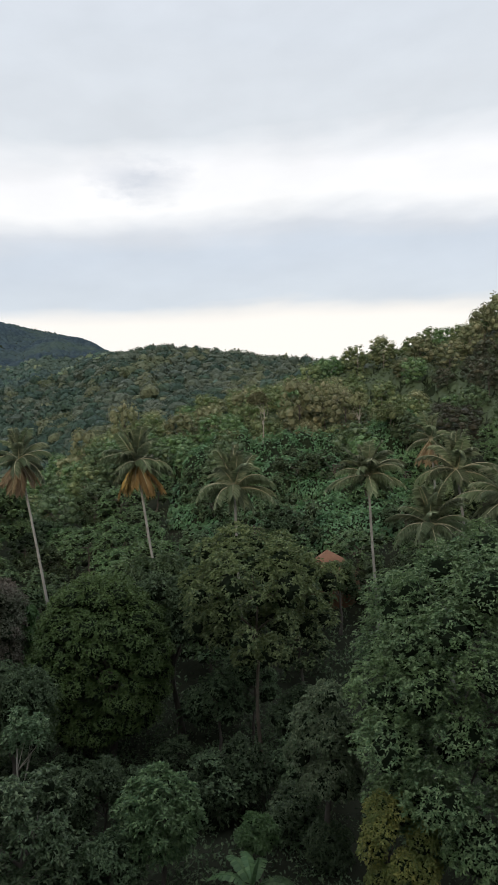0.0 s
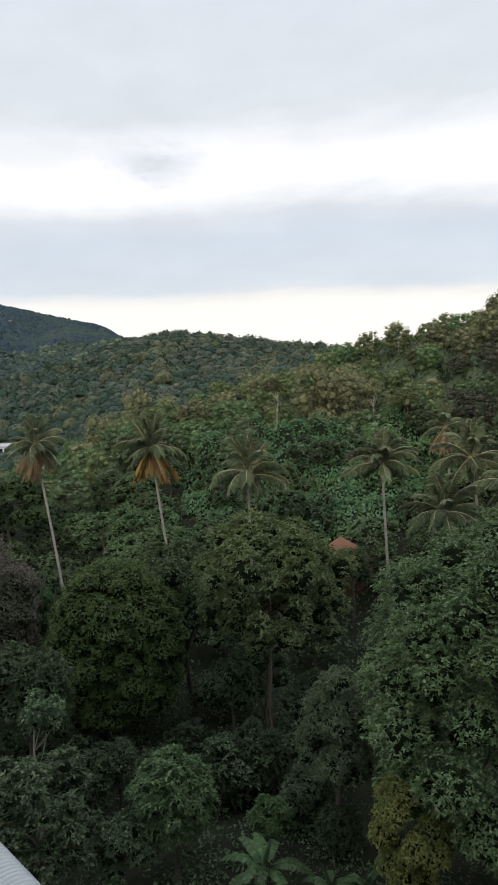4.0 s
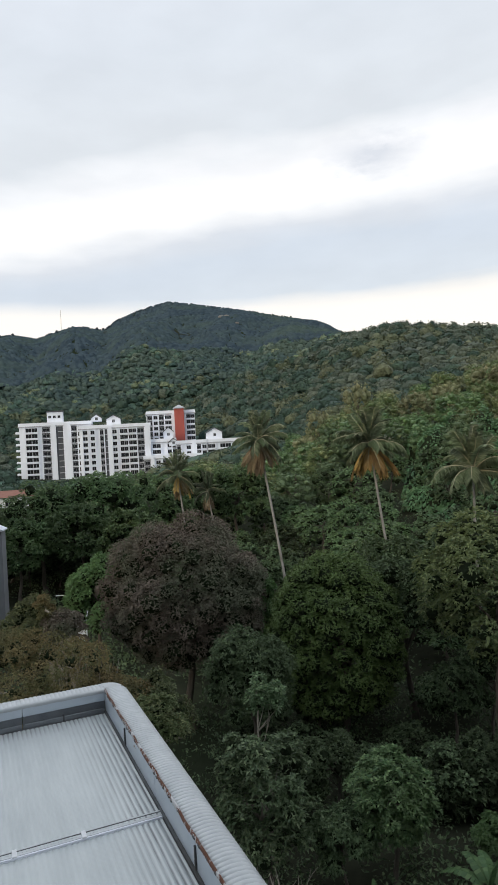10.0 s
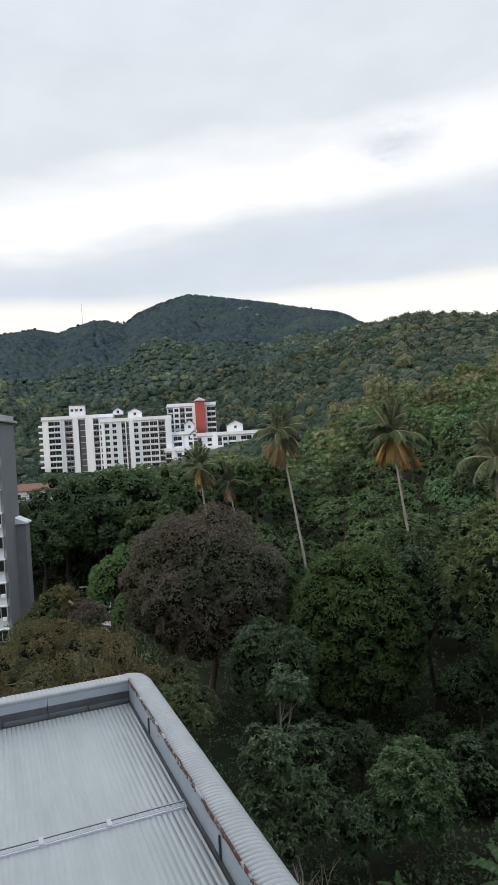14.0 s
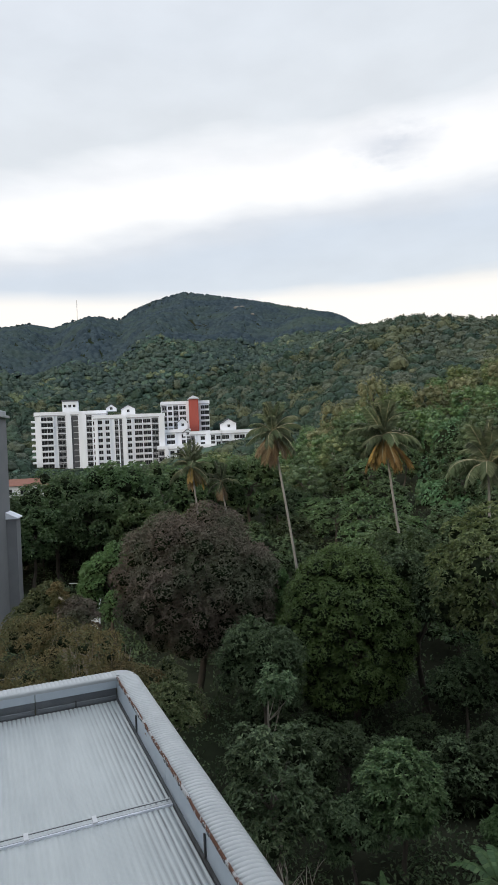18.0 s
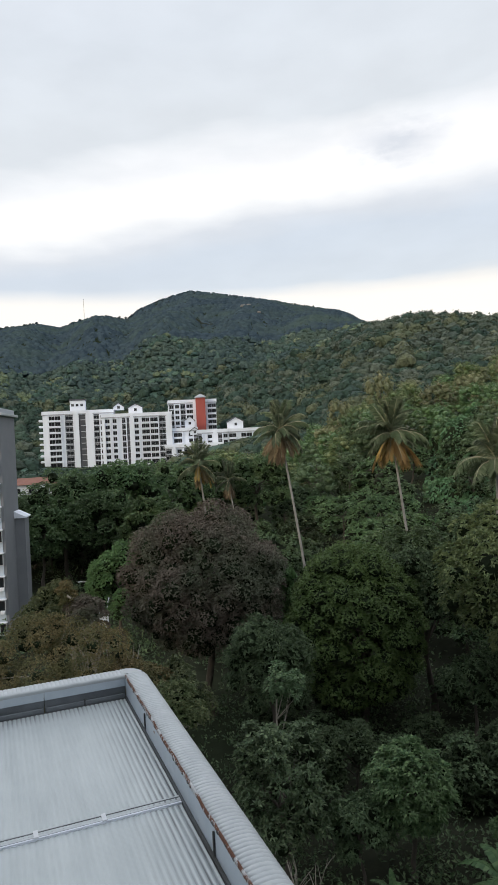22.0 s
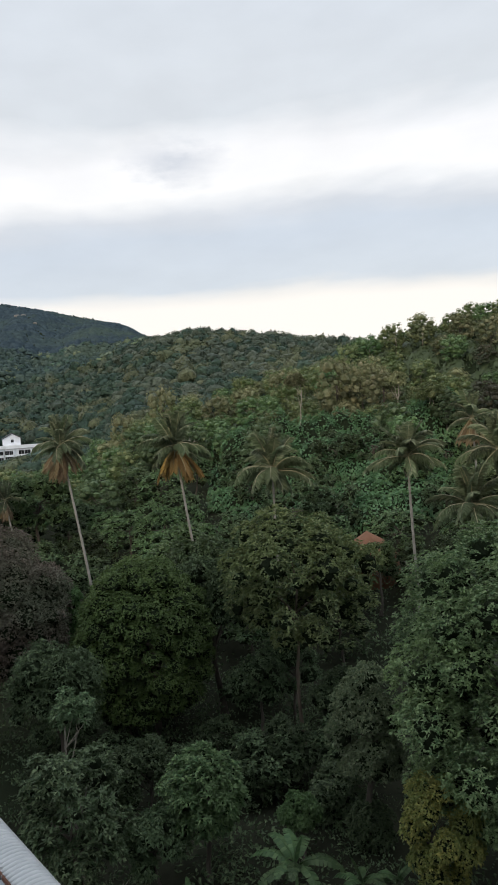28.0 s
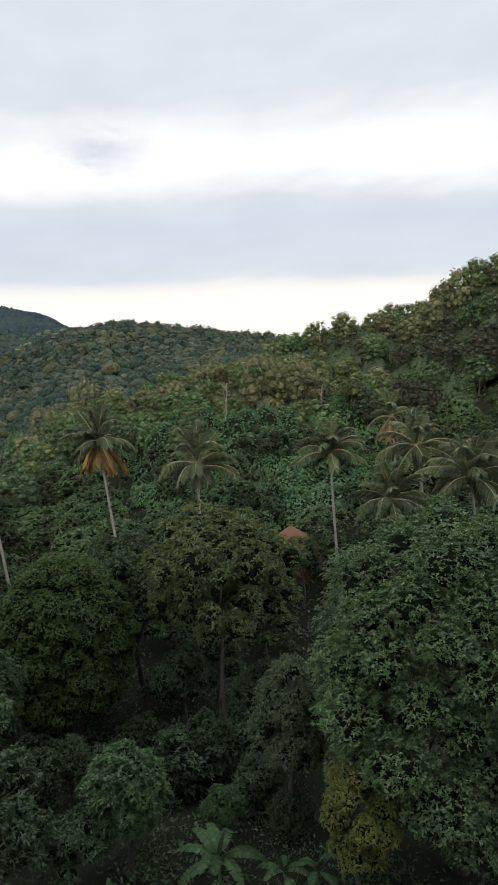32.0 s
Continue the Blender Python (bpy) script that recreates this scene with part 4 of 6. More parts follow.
def canopy_sheet(name, label, mat, seed, bearings, distances, cell, height, rough, tufts, tuft_size, height_at, crest=0):
    """Closed forest canopy: one sheet of domed crowns with leaf tufts, and loose crowns along its crest."""
    rng = np.random.default_rng(seed)
    A, D = np.meshgrid(np.arange(*bearings), np.arange(*distances))
    X, Y = D * np.sin(np.radians(A)), D * np.cos(np.radians(A))
    table = rng.uniform(0, 1, (256, 256, 3))
    gx, gy = np.floor(X / cell).astype(int), np.floor(Y / cell).astype(int)
    rise = np.zeros_like(X)
    for i in (-1, 0, 1):
        for j in (-1, 0, 1):
            t = table[(gx + i) % 256, (gy + j) % 256]
            cx, cy = (gx + i + t[..., 0]) * cell, (gy + j + t[..., 1]) * cell
            r = cell * (0.40 + 0.28 * t[..., 2])
            k = 1 - ((X - cx) ** 2 + (Y - cy) ** 2) / (r * r)
            rise = np.maximum(rise, height * (0.35 + 0.65 * t[..., 2]) * np.sqrt(np.clip(k, 0, 1)) + 0.45 * height * t[..., 2] * (k > 0))
    dome = rise
    rise = rise + rng.normal(0, rough, X.shape)
    Z = land(D, A) + 0.4 + rise * height_at(D, A)
    nd, na = X.shape
    i = np.arange(nd - 1)[:, None] * na + np.arange(na - 1)[None]
    F = np.stack([i, i + 1, i + 1 + na, i + na], -1).reshape(-1, 4).tolist()
    V = np.c_[X.ravel(), Y.ravel(), Z.ravel()]
    parts, off = [V], len(V)
    high = np.flatnonzero((rise * height_at(D, A)).ravel() > height * 0.45)
    cells = np.array(F)
    # low faces between crowns get the dark colour, as painted shade
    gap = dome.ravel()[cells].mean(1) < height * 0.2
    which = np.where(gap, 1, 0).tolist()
    P = V[rng.choice(high, max(tufts, 1))] + rng.normal(0, 0.3, (max(tufts, 1), 3))
    size = tuft_size * rng.uniform(0.6, 1.3, len(P))
    v, f = blade_cloud(P, unit(rng.normal(0, 1, P.shape) * np.array([1, 1, 0.4]) + np.array([0, -0.2, 0.15])), size, size * 0.75, rng, 0.1)
    parts.append(v)
    F += (f + off).tolist()
    which += [2] * len(f)
    off += len(v)
    for n in range(crest):
        d, a = rng.uniform(1476, 1506), rng.uniform(-41, 1)
        p = np.array(spot(d, a))
        r = rng.uniform(1.2, 2.9) * (1.5 if a < -24 and n % 3 == 0 else 1.0)
        v, f = lumpy(p + np.array([0, 0, 3.2 + r * rng.uniform(0.3, 1.2)]), r * np.array([1, 1, 0.8]), rng, False, 0.2)
        parts.append(v)
        F += (f + off).tolist()
        which += [0] * len(f)
        off += len(v)
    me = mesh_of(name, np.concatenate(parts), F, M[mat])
    me.materials.append(M["shade_twigs"])
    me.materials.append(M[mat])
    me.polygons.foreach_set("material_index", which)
    me.polygons.foreach_set("use_smooth", [w != 2 for w in which])
    tagged(new(name, me), label, "woods", kind="stuff")


def forest(name, label, seed, bearings, distances, gap, radius, pick, top_limit):
    """A closed wood of single crowns, spaced on a jittered grid and left out where nearer land stands in front."""
    rng = np.random.default_rng(seed)
    shapes = {True: [puff(rng, True) for _ in range(14)], False: [puff(rng, False) for _ in range(14)]}
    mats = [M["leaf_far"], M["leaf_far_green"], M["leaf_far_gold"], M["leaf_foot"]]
    V, F, mi, off = [], [], [], 0
    d = distances[0]
    while d < distances[1]:
        step = gap * (1 + 0.25 * (d > 430))
        for a in np.arange(bearings[0], bearings[1], math.degrees(step / d)):
            aa, dd = a + math.degrees(step / d) * rng.uniform(-0.45, 0.45), d + step * rng.uniform(-0.5, 0.5)
            r = radius * rng.uniform(0.62, 1.25) * (1 + 0.2 * (d > 430))
            tall = r * rng.uniform(0.85, 1.15)
            z = float(land(dd, aa)[0])
            trunk = rng.uniform(0.1, 0.75) * r
            top = top_limit(dd, aa)
            if top is not None:
                room = 30 + dd * math.tan(radians(top)) - z
                if room < 1.0:
                    continue
                if trunk + tall > room:
                    trunk, tall = 0.1 * room, 0.85 * room
            # hidden behind nearer ground
            ahead = np.linspace(90, dd - 14, 14)
            if np.max((land(ahead, aa) + 2 - 30) / ahead) > (z + trunk + tall - 30) / dd:
                continue
            v, f = shapes[dd < 400][int(rng.integers(0, 14))]
            q = rng.uniform(0, 6.283)
            c, s_ = math.cos(q), math.sin(q)
            w = np.c_[(v[:, 0] * c - v[:, 1] * s_) * r, (v[:, 0] * s_ + v[:, 1] * c) * r, v[:, 2] * tall]
            V.append(w + np.array([dd * math.sin(radians(aa)), dd * math.cos(radians(aa)), z + trunk]))
            F.append(f + off)
            mi.append(np.full(len(f), pick(rng, dd, aa)))
            off += len(v)
        d += step * 0.86
    me = mesh_of(name, np.concatenate(V), np.concatenate(F), mats[0])
    for m in mats[1:]:
        me.materials.append(m)
    me.polygons.foreach_set("material_index", np.concatenate(mi))
    tagged(new(name, me), label, "woods", kind="stuff")


def hill_top(d, a):
    """Top elevation of crowns before the estate, set so the camera sees it; none where it stands."""
    if -33.8 < a < (-17.6 if d > 354 else -13.2) and 322 < d < 384:
        return -20
    if a < -13.0 and d <= 322:
        return -1.7 if a < -22 else (-0.9 if a < -17.6 else 0.1)
    return None


def hill_kind(rng, d, a):
    """Greener towards the hollow, paler on the middle hill."""
    pale_part = min(1.0, max(0.0, (a + 14) / 14)) * (0.75 if d > 300 else 0.5)
    patch = noise.noise((a * 0.22, d * 0.012, 0.7))
    x = rng.uniform()
    if patch > 0.22 and x < 0.55:
        return 2
    return 0 if x < 0.25 + 0.6 * pale_part else 1 if x < 0.93 else 2


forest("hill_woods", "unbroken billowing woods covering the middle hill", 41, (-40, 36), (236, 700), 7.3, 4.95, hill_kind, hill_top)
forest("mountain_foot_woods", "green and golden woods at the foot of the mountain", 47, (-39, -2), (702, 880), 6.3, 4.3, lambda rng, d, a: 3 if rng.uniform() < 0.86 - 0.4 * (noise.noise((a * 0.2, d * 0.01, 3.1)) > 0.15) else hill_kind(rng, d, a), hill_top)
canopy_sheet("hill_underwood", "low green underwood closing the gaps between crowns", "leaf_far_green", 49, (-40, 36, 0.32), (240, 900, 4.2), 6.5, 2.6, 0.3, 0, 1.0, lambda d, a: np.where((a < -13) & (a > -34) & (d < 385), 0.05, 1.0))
canopy_sheet("slope_scrub", "thick low scrub between the hillside trees", "leaf_dark", 45, (-13, 37, 0.18), (158, 238, 1.2), 4.6, 2.4, 0.35, 34000, 0.7, lambda d, a: np.ones_like(d))
canopy_sheet("mountain_woods", "dark forest covering the far mountain, haze painted in blue", "leaf_mount_hazed", 43, (-42, 3, 0.115), (860, 1512, 2.8), 8.2, 5.0, 0.5, 0, 1.0, lambda d, a: np.ones_like(d), 620)

# ---- palms ----


def frond_mesh(name, mat, seed, length, start, bend, leaflet, hang):
    """A feather leaf along +x: start = rise of its foot (degrees), bend = how far it turns down towards the tip."""
    rng = np.random.default_rng(seed)
    n = 13
    pts, ang, p = [], radians(start), np.zeros(3)
    for i in range(n):
        pts.append(p.copy())
        step = length / (n - 1)
        p = p + np.array([math.cos(ang), 0.02 * math.sin(i), math.sin(ang)]) * step
        ang -= radians(bend) / (n - 1) * (0.5 + i / n)
    pts = np.array(pts)
    stem = tube(pts, np.linspace(0.075, 0.014, n), 5)
    s = np.linspace(0.12, 1.0, 72)
    k = s * (n - 1)
    P = np.stack([np.interp(k, np.arange(n), pts[:, j]) for j in range(3)], 1)
    T = unit(np.stack([np.interp(k, np.arange(n), np.gradient(pts, axis=0)[:, j]) for j in range(3)], 1))
    V, F, off = [np.array(stem[0])], [stem[1]], len(stem[0])
    ll = leaflet * (0.45 + 0.75 * np.sin(np.clip(s * 1.05, 0, 1) * math.pi * 0.82))
    faces = [tuple(q) for q in stem[1]]
    for sgn in (-1, 1):
        D = unit(T * 0.55 + np.array([0, sgn * (1 - hang * 0.6), -hang]) + rng.normal(0, 0.1, T.shape))
        v, f = blade_cloud(P, D, ll * rng.uniform(0.8, 1.15, len(P)), 0.10, rng, 0.22)
        faces += [tuple(int(x) + off for x in q) for q in f]
        V.append(v)
        off += len(v)
    me = mesh_of(name, np.concatenate(V), faces, mat)
    me.materials.append(M["rachis"])
    for q in me.polygons[: len(stem[1])]:
        q.material_index = 1
    return me


FRONDS = {
    "spear": frond_mesh("frond", M["frond"], 7, 4.3, 85, 22, 0.85, 0.1),
    "young": frond_mesh("frond", M["frond"], 1, 4.5, 78, 34, 0.95, 0.0),
    "high": frond_mesh("frond", M["frond"], 2, 4.7, 60, 90, 0.95, 0.3),
    "level": frond_mesh("frond", M["frond"], 3, 5.0, 30, 84, 1.0, 0.5),
    "low": frond_mesh("frond", M["frond"], 4, 4.8, -4, 60, 1.0, 0.55),
    "hung": frond_mesh("frond", M["frond_brown"], 5, 4.2, -58, 28, 0.9, 0.5),
    "dead": frond_mesh("frond", M["frond_dead"], 6, 4.3, -52, 36, 1.1, 0.5),
}


def palm(label, a, d, el, foot_a, foot_el, size=1.0, dead=0, brown=3, seed=0, full=1.0):
    """A coconut palm: crown at bearing a, distance d, elevation el; its trunk passes the bearing and elevation of the foot."""
    rng = np.random.default_rng(900 + seed)
    top = np.array([d * math.sin(radians(a)), d * math.cos(radians(a)), 30 + d * math.tan(radians(el))])
    low = np.array([d * math.sin(radians(foot_a)), d * math.cos(radians(foot_a)), 30 + d * math.tan(radians(foot_el))])
    gz = float(land(d, foot_a)[0])
    way = (low - top) / (top[2] - low[2])
    foot = low + way * (low[2] - gz) * 0.8
    foot[2] = gz - 0.2
    t = thing("coconut_palm", label, "palm tree", pose(*foot), "coconut palms on the slope")
    rel = top - foot
    s = np.linspace(0, 1, 12)[:, None]
    line = rel * s + np.array([0.25, 0.1, 0]) * np.sin(s * math.pi) * rng.uniform(-1, 1)
    line[-1] = rel
    rad = np.interp(s[:, 0], [0, 0.06, 0.2, 1], [0.30, 0.22, 0.18, 0.13]) * (0.8 + 0.2 * size)
    v, f = tube(line, rad, 9)
    part_mesh("trunk", mesh_of("trunk", v, f, M["palm_bark"], True), t, "slim grey ringed trunk")
    crown = Matrix.Translation(rel)
    order = [("spear", 4, 0), ("young", int(6 * full), 0), ("high", int(6 * full), 0), ("level", int(8 * full), 0), ("low", int(8 * full), 0), ("hung", brown, 0), ("dead", dead, 0)]
    turn = rng.uniform(0, 360)
    for name, count, _ in order:
        for i in range(count):
            turn += 137.5
            yaw = turn + rng.uniform(-14, 14)
            sc = size * rng.uniform(0.78, 1.14)
            m = crown @ pose(0, 0, rng.uniform(-0.15, 0.25) * size, rng.uniform(-24, 24) * (0.3 if name == "spear" else 1), rng.uniform(-16, 14) * (0.4 if name == "spear" else 1), yaw) @ Matrix.Diagonal((sc, sc, sc, 1))
            part_mesh("frond", FRONDS[name], t, "orange dead hanging frond" if name == "dead" else ("withered brown frond" if name == "hung" else ""), m)
    chunks = []
    for i in range(7):
        q = rng.uniform(0, 2 * math.pi)
        chunks.append((ICO1_V * 0.15 * size + np.array([math.cos(q) * 0.33, math.sin(q) * 0.33, -0.35 + rng.uniform(-0.15, 0.15)]), ICO1_F))
    v, f = merge(chunks)
    part_mesh("coconut_bunch", mesh_of("coconut_bunch", v, f, M["coconut"], True), t, "bunch of greenish coconuts", crown)
    return t


def build_palms():
    palm("tall leaning coconut palm with drooping withered fronds", -12.7, 80, 0.6, -11.0, -11.6, 0.82, 0, 15, 1, 0.75)
    palm("tall coconut palm with orange dead fronds hanging below", -3.1, 80, -0.2, -2.1, -7.8, 0.93, 10, 1, 2, 0.9)
    palm("full green coconut palm above the trees", 5.2, 76, -2.9, 5.2, -9.0, 1.0, 0, 0, 3)
    palm("coconut palm with a straight pale trunk", 16.8, 76, -2.5, 16.9, -12.6, 0.92, 0, 0, 4)
    palm("coconut palm low among the trees with arching fronds", 21.8, 66, -7.0, 22.2, -12.0, 0.9, 0, 0, 5)
    palm("coconut palm in a close group", 24.1, 78, -2.5, 24.4, -9.0, 0.95, 0, 0, 6)
    palm("full-crowned coconut palm with long arching fronds", 28.3, 70, -5.3, 28.6, -11.0, 1.1, 0, 0, 7)
    palm("old coconut palm with bare brown hanging fronds", 22.2, 92, 0.3, 22.3, -6.0, 0.8, 0, 9, 8, 0.55)
    palm("small coconut palm with yellowed fronds", -19.9, 108, -2.0, -19.5, -6.6, 0.9, 3, 5, 9, 0.7)
    palm("small thin coconut palm with drooping fronds", -17.4, 112, -3.5, -16.9, -6.2, 0.75, 1, 6, 10, 0.55)
    palm("green coconut palm at the end of the group", 33.0, 74, -3.5, 33.2, -10.0, 1.0, 0, 2, 11)


build_palms()

# ---- bananas ----


def banana_leaf(seed, length, start, bend):
    rng = np.random.default_rng(seed)
    n = 15
    ang, p, pts = radians(start), np.zeros(3), []
    for i in range(n):
        pts.append(p.copy())
        p = p + np.array([math.cos(ang), 0, math.sin(ang)]) * length / (n - 1)
        ang -= radians(bend) / (n - 1)
    pts = np.array(pts)
    s = np.linspace(0, 1, n)
    w = 0.02 + 0.30 * np.sin(np.clip((s - 0.16) / 0.84, 0, 1) ** 0.7 * math.pi) ** 0.55
    V, F = [], []
    for sgn in (-1, 1):
        for i in range(2, n - 1):
            torn = rng.uniform(0.0, 0.35)
            o = len(V)
            a, b = pts[i], pts[i + 1]
            drop = np.array([0, 0, -0.25])
            V += [a, b, b + np.array([0.05, sgn * w[i + 1], 0]) + drop * w[i + 1] * rng.uniform(0.4, 1.3) - (b - a) * torn, a + np.array([0.05, sgn * w[i], 0]) + drop * w[i] * rng.uniform(0.4, 1.3)]
            F.append((o, o + 1, o + 2, o + 3))
    stem = tube(pts, np.linspace(0.035, 0.008, n), 5)
    v, f = merge([(V, F), stem])
    return mesh_of("leaf", v, f, M["banana_leaf"])


BANANA = [banana_leaf(1, 2.4, 64, 96), banana_leaf(2, 2.7, 48, 104), banana_leaf(3, 2.6, 30, 92), banana_leaf(4, 2.0, 84, 26)]


def banana(label, a, d, height, seed, size=1.0, count=8):
    rng = np.random.default_rng(seed)
    p = spot(d, a)
    t = thing("banana_plant", label, "banana plant", pose(p.x, p.y, p.z - 0.1), "banana plants in the hollow")
    v, f = tube([(0, 0, 0), (0.04, 0, height * 0.5), (0, 0.03, height)], [0.14, 0.11, 0.07], 8)
    part_mesh("pseudostem", mesh_of("pseudostem", v, f, M["leaf_bright"], True), t, "smooth green pseudostem")
    turn = rng.uniform(0, 360)
    for i in range(count):
        turn += 137.5
        k = 3 if i == 0 else int(rng.integers(0, 3))
        part_mesh("leaf", BANANA[k], t, at=pose(0, 0, height - 0.1, rng.uniform(-10, 10), 0, turn) @ Matrix.Diagonal((size, size, size, 1)))


for label, a, d, h, seed, size, count in (
        ("large banana plant with broad arching torn leaves", 4.6, 33.5, 3.5, 1, 1.1, 11), ("small banana plant with upright fresh leaves", -4.7, 32.5, 3.0, 4, 0.62, 6),
        ("dark shaded banana plant", 10.4, 33.5, 2.5, 3, 0.85, 7), ("low banana plant deep in shade", -8.6, 33, 1.8, 5, 0.7, 6), ("half-hidden banana plant beside the shrubs", 13.2, 34, 2.2, 6, 0.75, 6)):
    banana(label, a, d, h, seed, size, count)

# ---- materials of the buildings ----
def rusty(base, base2, rust, amount):
    def fn(g):
        co = g.n("ShaderNodeTexCoord")
        vec = co.outputs["Object"]
        col = g.mix(g.noise(vec, 3.0, 6.0), base, base2)
        mask = g.ramp(g.noise(vec, 2.3, 6.0, 0.7), [(amount, 0.0), (amount + 0.05, 1.0)])
        tone = g.mix(g.noise(vec, 14.0, 4.0), rust, tuple(c * 0.35 for c in rust))
        return g.mix(mask, col, tone)

    return fn



PITCH = 0.076


def grimy_shaded_valleys(a, b, valley_dark):
    """Weathered sheet: long streaks, and grime plus painted shade in the valleys beside the parapet, thinner further
    out.
    """

    def fn(g):
        co = g.n("ShaderNodeTexCoord")
        mp = g.n("ShaderNodeMapping")
        g.l(co.outputs["Object"], mp.inputs[0])
        mp.inputs["Scale"].default_value = (0.25, 1.6, 1)
        col = g.mix(g.ramp(g.noise(mp.outputs[0], 2.2, 6.0, 0.65), [(0.3, 0.0), (0.7, 1.0)]), a, b)
        pale = g.ramp(g.noise(co.outputs["Object"], 0.45, 4.0, 0.6), [(0.45, 0.0), (0.7, 1.0)])
        col = g.mix(g.m("MULTIPLY", pale, 0.4), col, tuple(min(1.0, c * 1.14) for c in b))
        sep = g.n("ShaderNodeSeparateXYZ")
        g.l(co.outputs["Object"], sep.inputs[0])
        # valley mask: grime, and the shade of the corrugations put into the colour
        wave = g.m("SINE", g.m("MULTIPLY", sep.outputs[1], 2 * math.pi / PITCH))
        valley = g.ramp(g.m("ADD", g.m("MULTIPLY", wave, -0.5), 0.5), [(0.55, 0.0), (0.92, 1.0)])
        mp2 = g.n("ShaderNodeMapping")
        g.l(co.outputs["Object"], mp2.inputs[0])
        mp2.inputs["Scale"].default_value = (0.8, 9.0, 1)
        patchy = g.ramp(g.noise(mp2.outputs[0], 1.6, 4.0, 0.6), [(0.32, 0.25), (0.62, 1.0)])
        side = g.ramp(g.m("MULTIPLY", sep.outputs[1], -0.4), [(0.0, 1.0), (0.10, 0.8), (0.20, 0.3), (0.34, 0.05), (1.0, 0.02)])
        end = g.ramp(sep.outputs[0], [(0.16, 1.0), (0.30, 0.75), (0.62, 0.0)])
        amount = g.m("MULTIPLY", valley, g.m("MULTIPLY", patchy, g.m("MAXIMUM", side, g.m("MULTIPLY", end, 0.8))))
        return g.mix(amount, col, valley_dark)

    return fn


M.update({
    "roof_sheet": material("roof_sheet", grimy_shaded_valleys((0.415, 0.455, 0.465), (0.510, 0.550, 0.555), (0.105, 0.110, 0.115)), 0.42, metal=0.25, bump=0.15, bump_scale=6),
    "cap_sheet": material("cap_sheet", speckled((0.43, 0.46, 0.475), (0.53, 0.555, 0.565), 2.5, (0.40, 0.42, 0.43), 0.7, 0.5), 0.45, metal=0.2, bump=0.12, bump_scale=6),
    "flashing": material("flashing", rusty((0.42, 0.49, 0.555), (0.58, 0.63, 0.68), (0.30, 0.20, 0.13), 0.66), 0.5, metal=0.2, bump=0.2, bump_scale=5),
    "rust_lip": material("rust_lip", rusty((0.45, 0.46, 0.47), (0.58, 0.58, 0.58), (0.17, 0.062, 0.030), 0.43), 0.75, bump=0.6, bump_scale=20),
    "clip_white": material("clip_white", speckled((0.58, 0.60, 0.62), (0.68, 0.70, 0.72), 8.0), 0.5),
    # dark grey-blue: the shade of the parapet recess is put into this colour
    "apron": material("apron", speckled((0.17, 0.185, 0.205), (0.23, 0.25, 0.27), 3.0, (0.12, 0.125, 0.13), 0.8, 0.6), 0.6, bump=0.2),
    "gutter": material("gutter", speckled((0.06, 0.065, 0.07), (0.10, 0.105, 0.11), 5.0, (0.04, 0.035, 0.03), 1.0, 0.7), 0.7, bump=0.3),
    "render_wall": material("render_wall", speckled((0.50, 0.52, 0.54), (0.56, 0.575, 0.59), 1.0, (0.40, 0.41, 0.42), 0.3, 0.5), 0.85, bump=0.2),
    "tower_grey": material("tower_grey", speckled((0.185, 0.195, 0.212), (0.220, 0.230, 0.246), 0.35, (0.155, 0.162, 0.175), 0.08, 0.5), 0.85, bump=0.15),
    "tower_blue": material("tower_blue", speckled((0.42, 0.50, 0.58), (0.50, 0.57, 0.64), 0.5, (0.36, 0.42, 0.48), 0.1, 0.4), 0.8, bump=0.1),
    "white_paint": material("white_paint", speckled((0.72, 0.76, 0.83), (0.82, 0.86, 0.93), 0.2, (0.59, 0.62, 0.67), 0.06, 0.6, (1, 1, 0.35)), 0.8, bump=0.1),
    # dark grey that paints the shade of recessed bays on a flat panel
    "bay_shade": material("bay_shade", speckled((0.070, 0.076, 0.085), (0.115, 0.122, 0.135), 0.3, (0.055, 0.06, 0.068), 0.1, 0.6), 0.8, bump=0.1),
    "grey_paint": material("grey_paint", speckled((0.36, 0.38, 0.41), (0.44, 0.46, 0.49), 0.2, (0.30, 0.31, 0.33), 0.06, 0.6), 0.8, bump=0.1),
    "red_paint": material("red_paint", speckled((0.31, 0.062, 0.046), (0.38, 0.085, 0.062), 0.2, (0.25, 0.05, 0.04), 0.08, 0.5, (1, 1, 0.3)), 0.75, bump=0.1),
    "dark_roof": material("dark_roof", speckled((0.055, 0.06, 0.07), (0.085, 0.09, 0.10), 0.6, (0.04, 0.04, 0.045), 0.2, 0.5), 0.7),
    "tile_roof": material("tile_roof", speckled((0.17, 0.075, 0.055), (0.25, 0.12, 0.088), 0.8, (0.12, 0.06, 0.05), 0.2, 0.6), 0.85, bump=0.3),
    "glass": material("glass", speckled((0.012, 0.014, 0.017), (0.03, 0.033, 0.038), 0.3), 0.25, spec=0.12),
    "steel": material("steel", speckled((0.42, 0.43, 0.44), (0.55, 0.55, 0.55), 3.0), 0.45, metal=0.6),
    "rock": material("rock", speckled((0.13, 0.125, 0.115), (0.19, 0.18, 0.165), 0.2, (0.09, 0.09, 0.08), 0.08, 0.6), 0.9, bump=0.5),
})

# ---- the lower roof in the foreground ----
ROOF = pose(-5.84, 11.47, 25.6, 0, 0, -53.07)   # x along the long parapet towards the viewer, y outwards


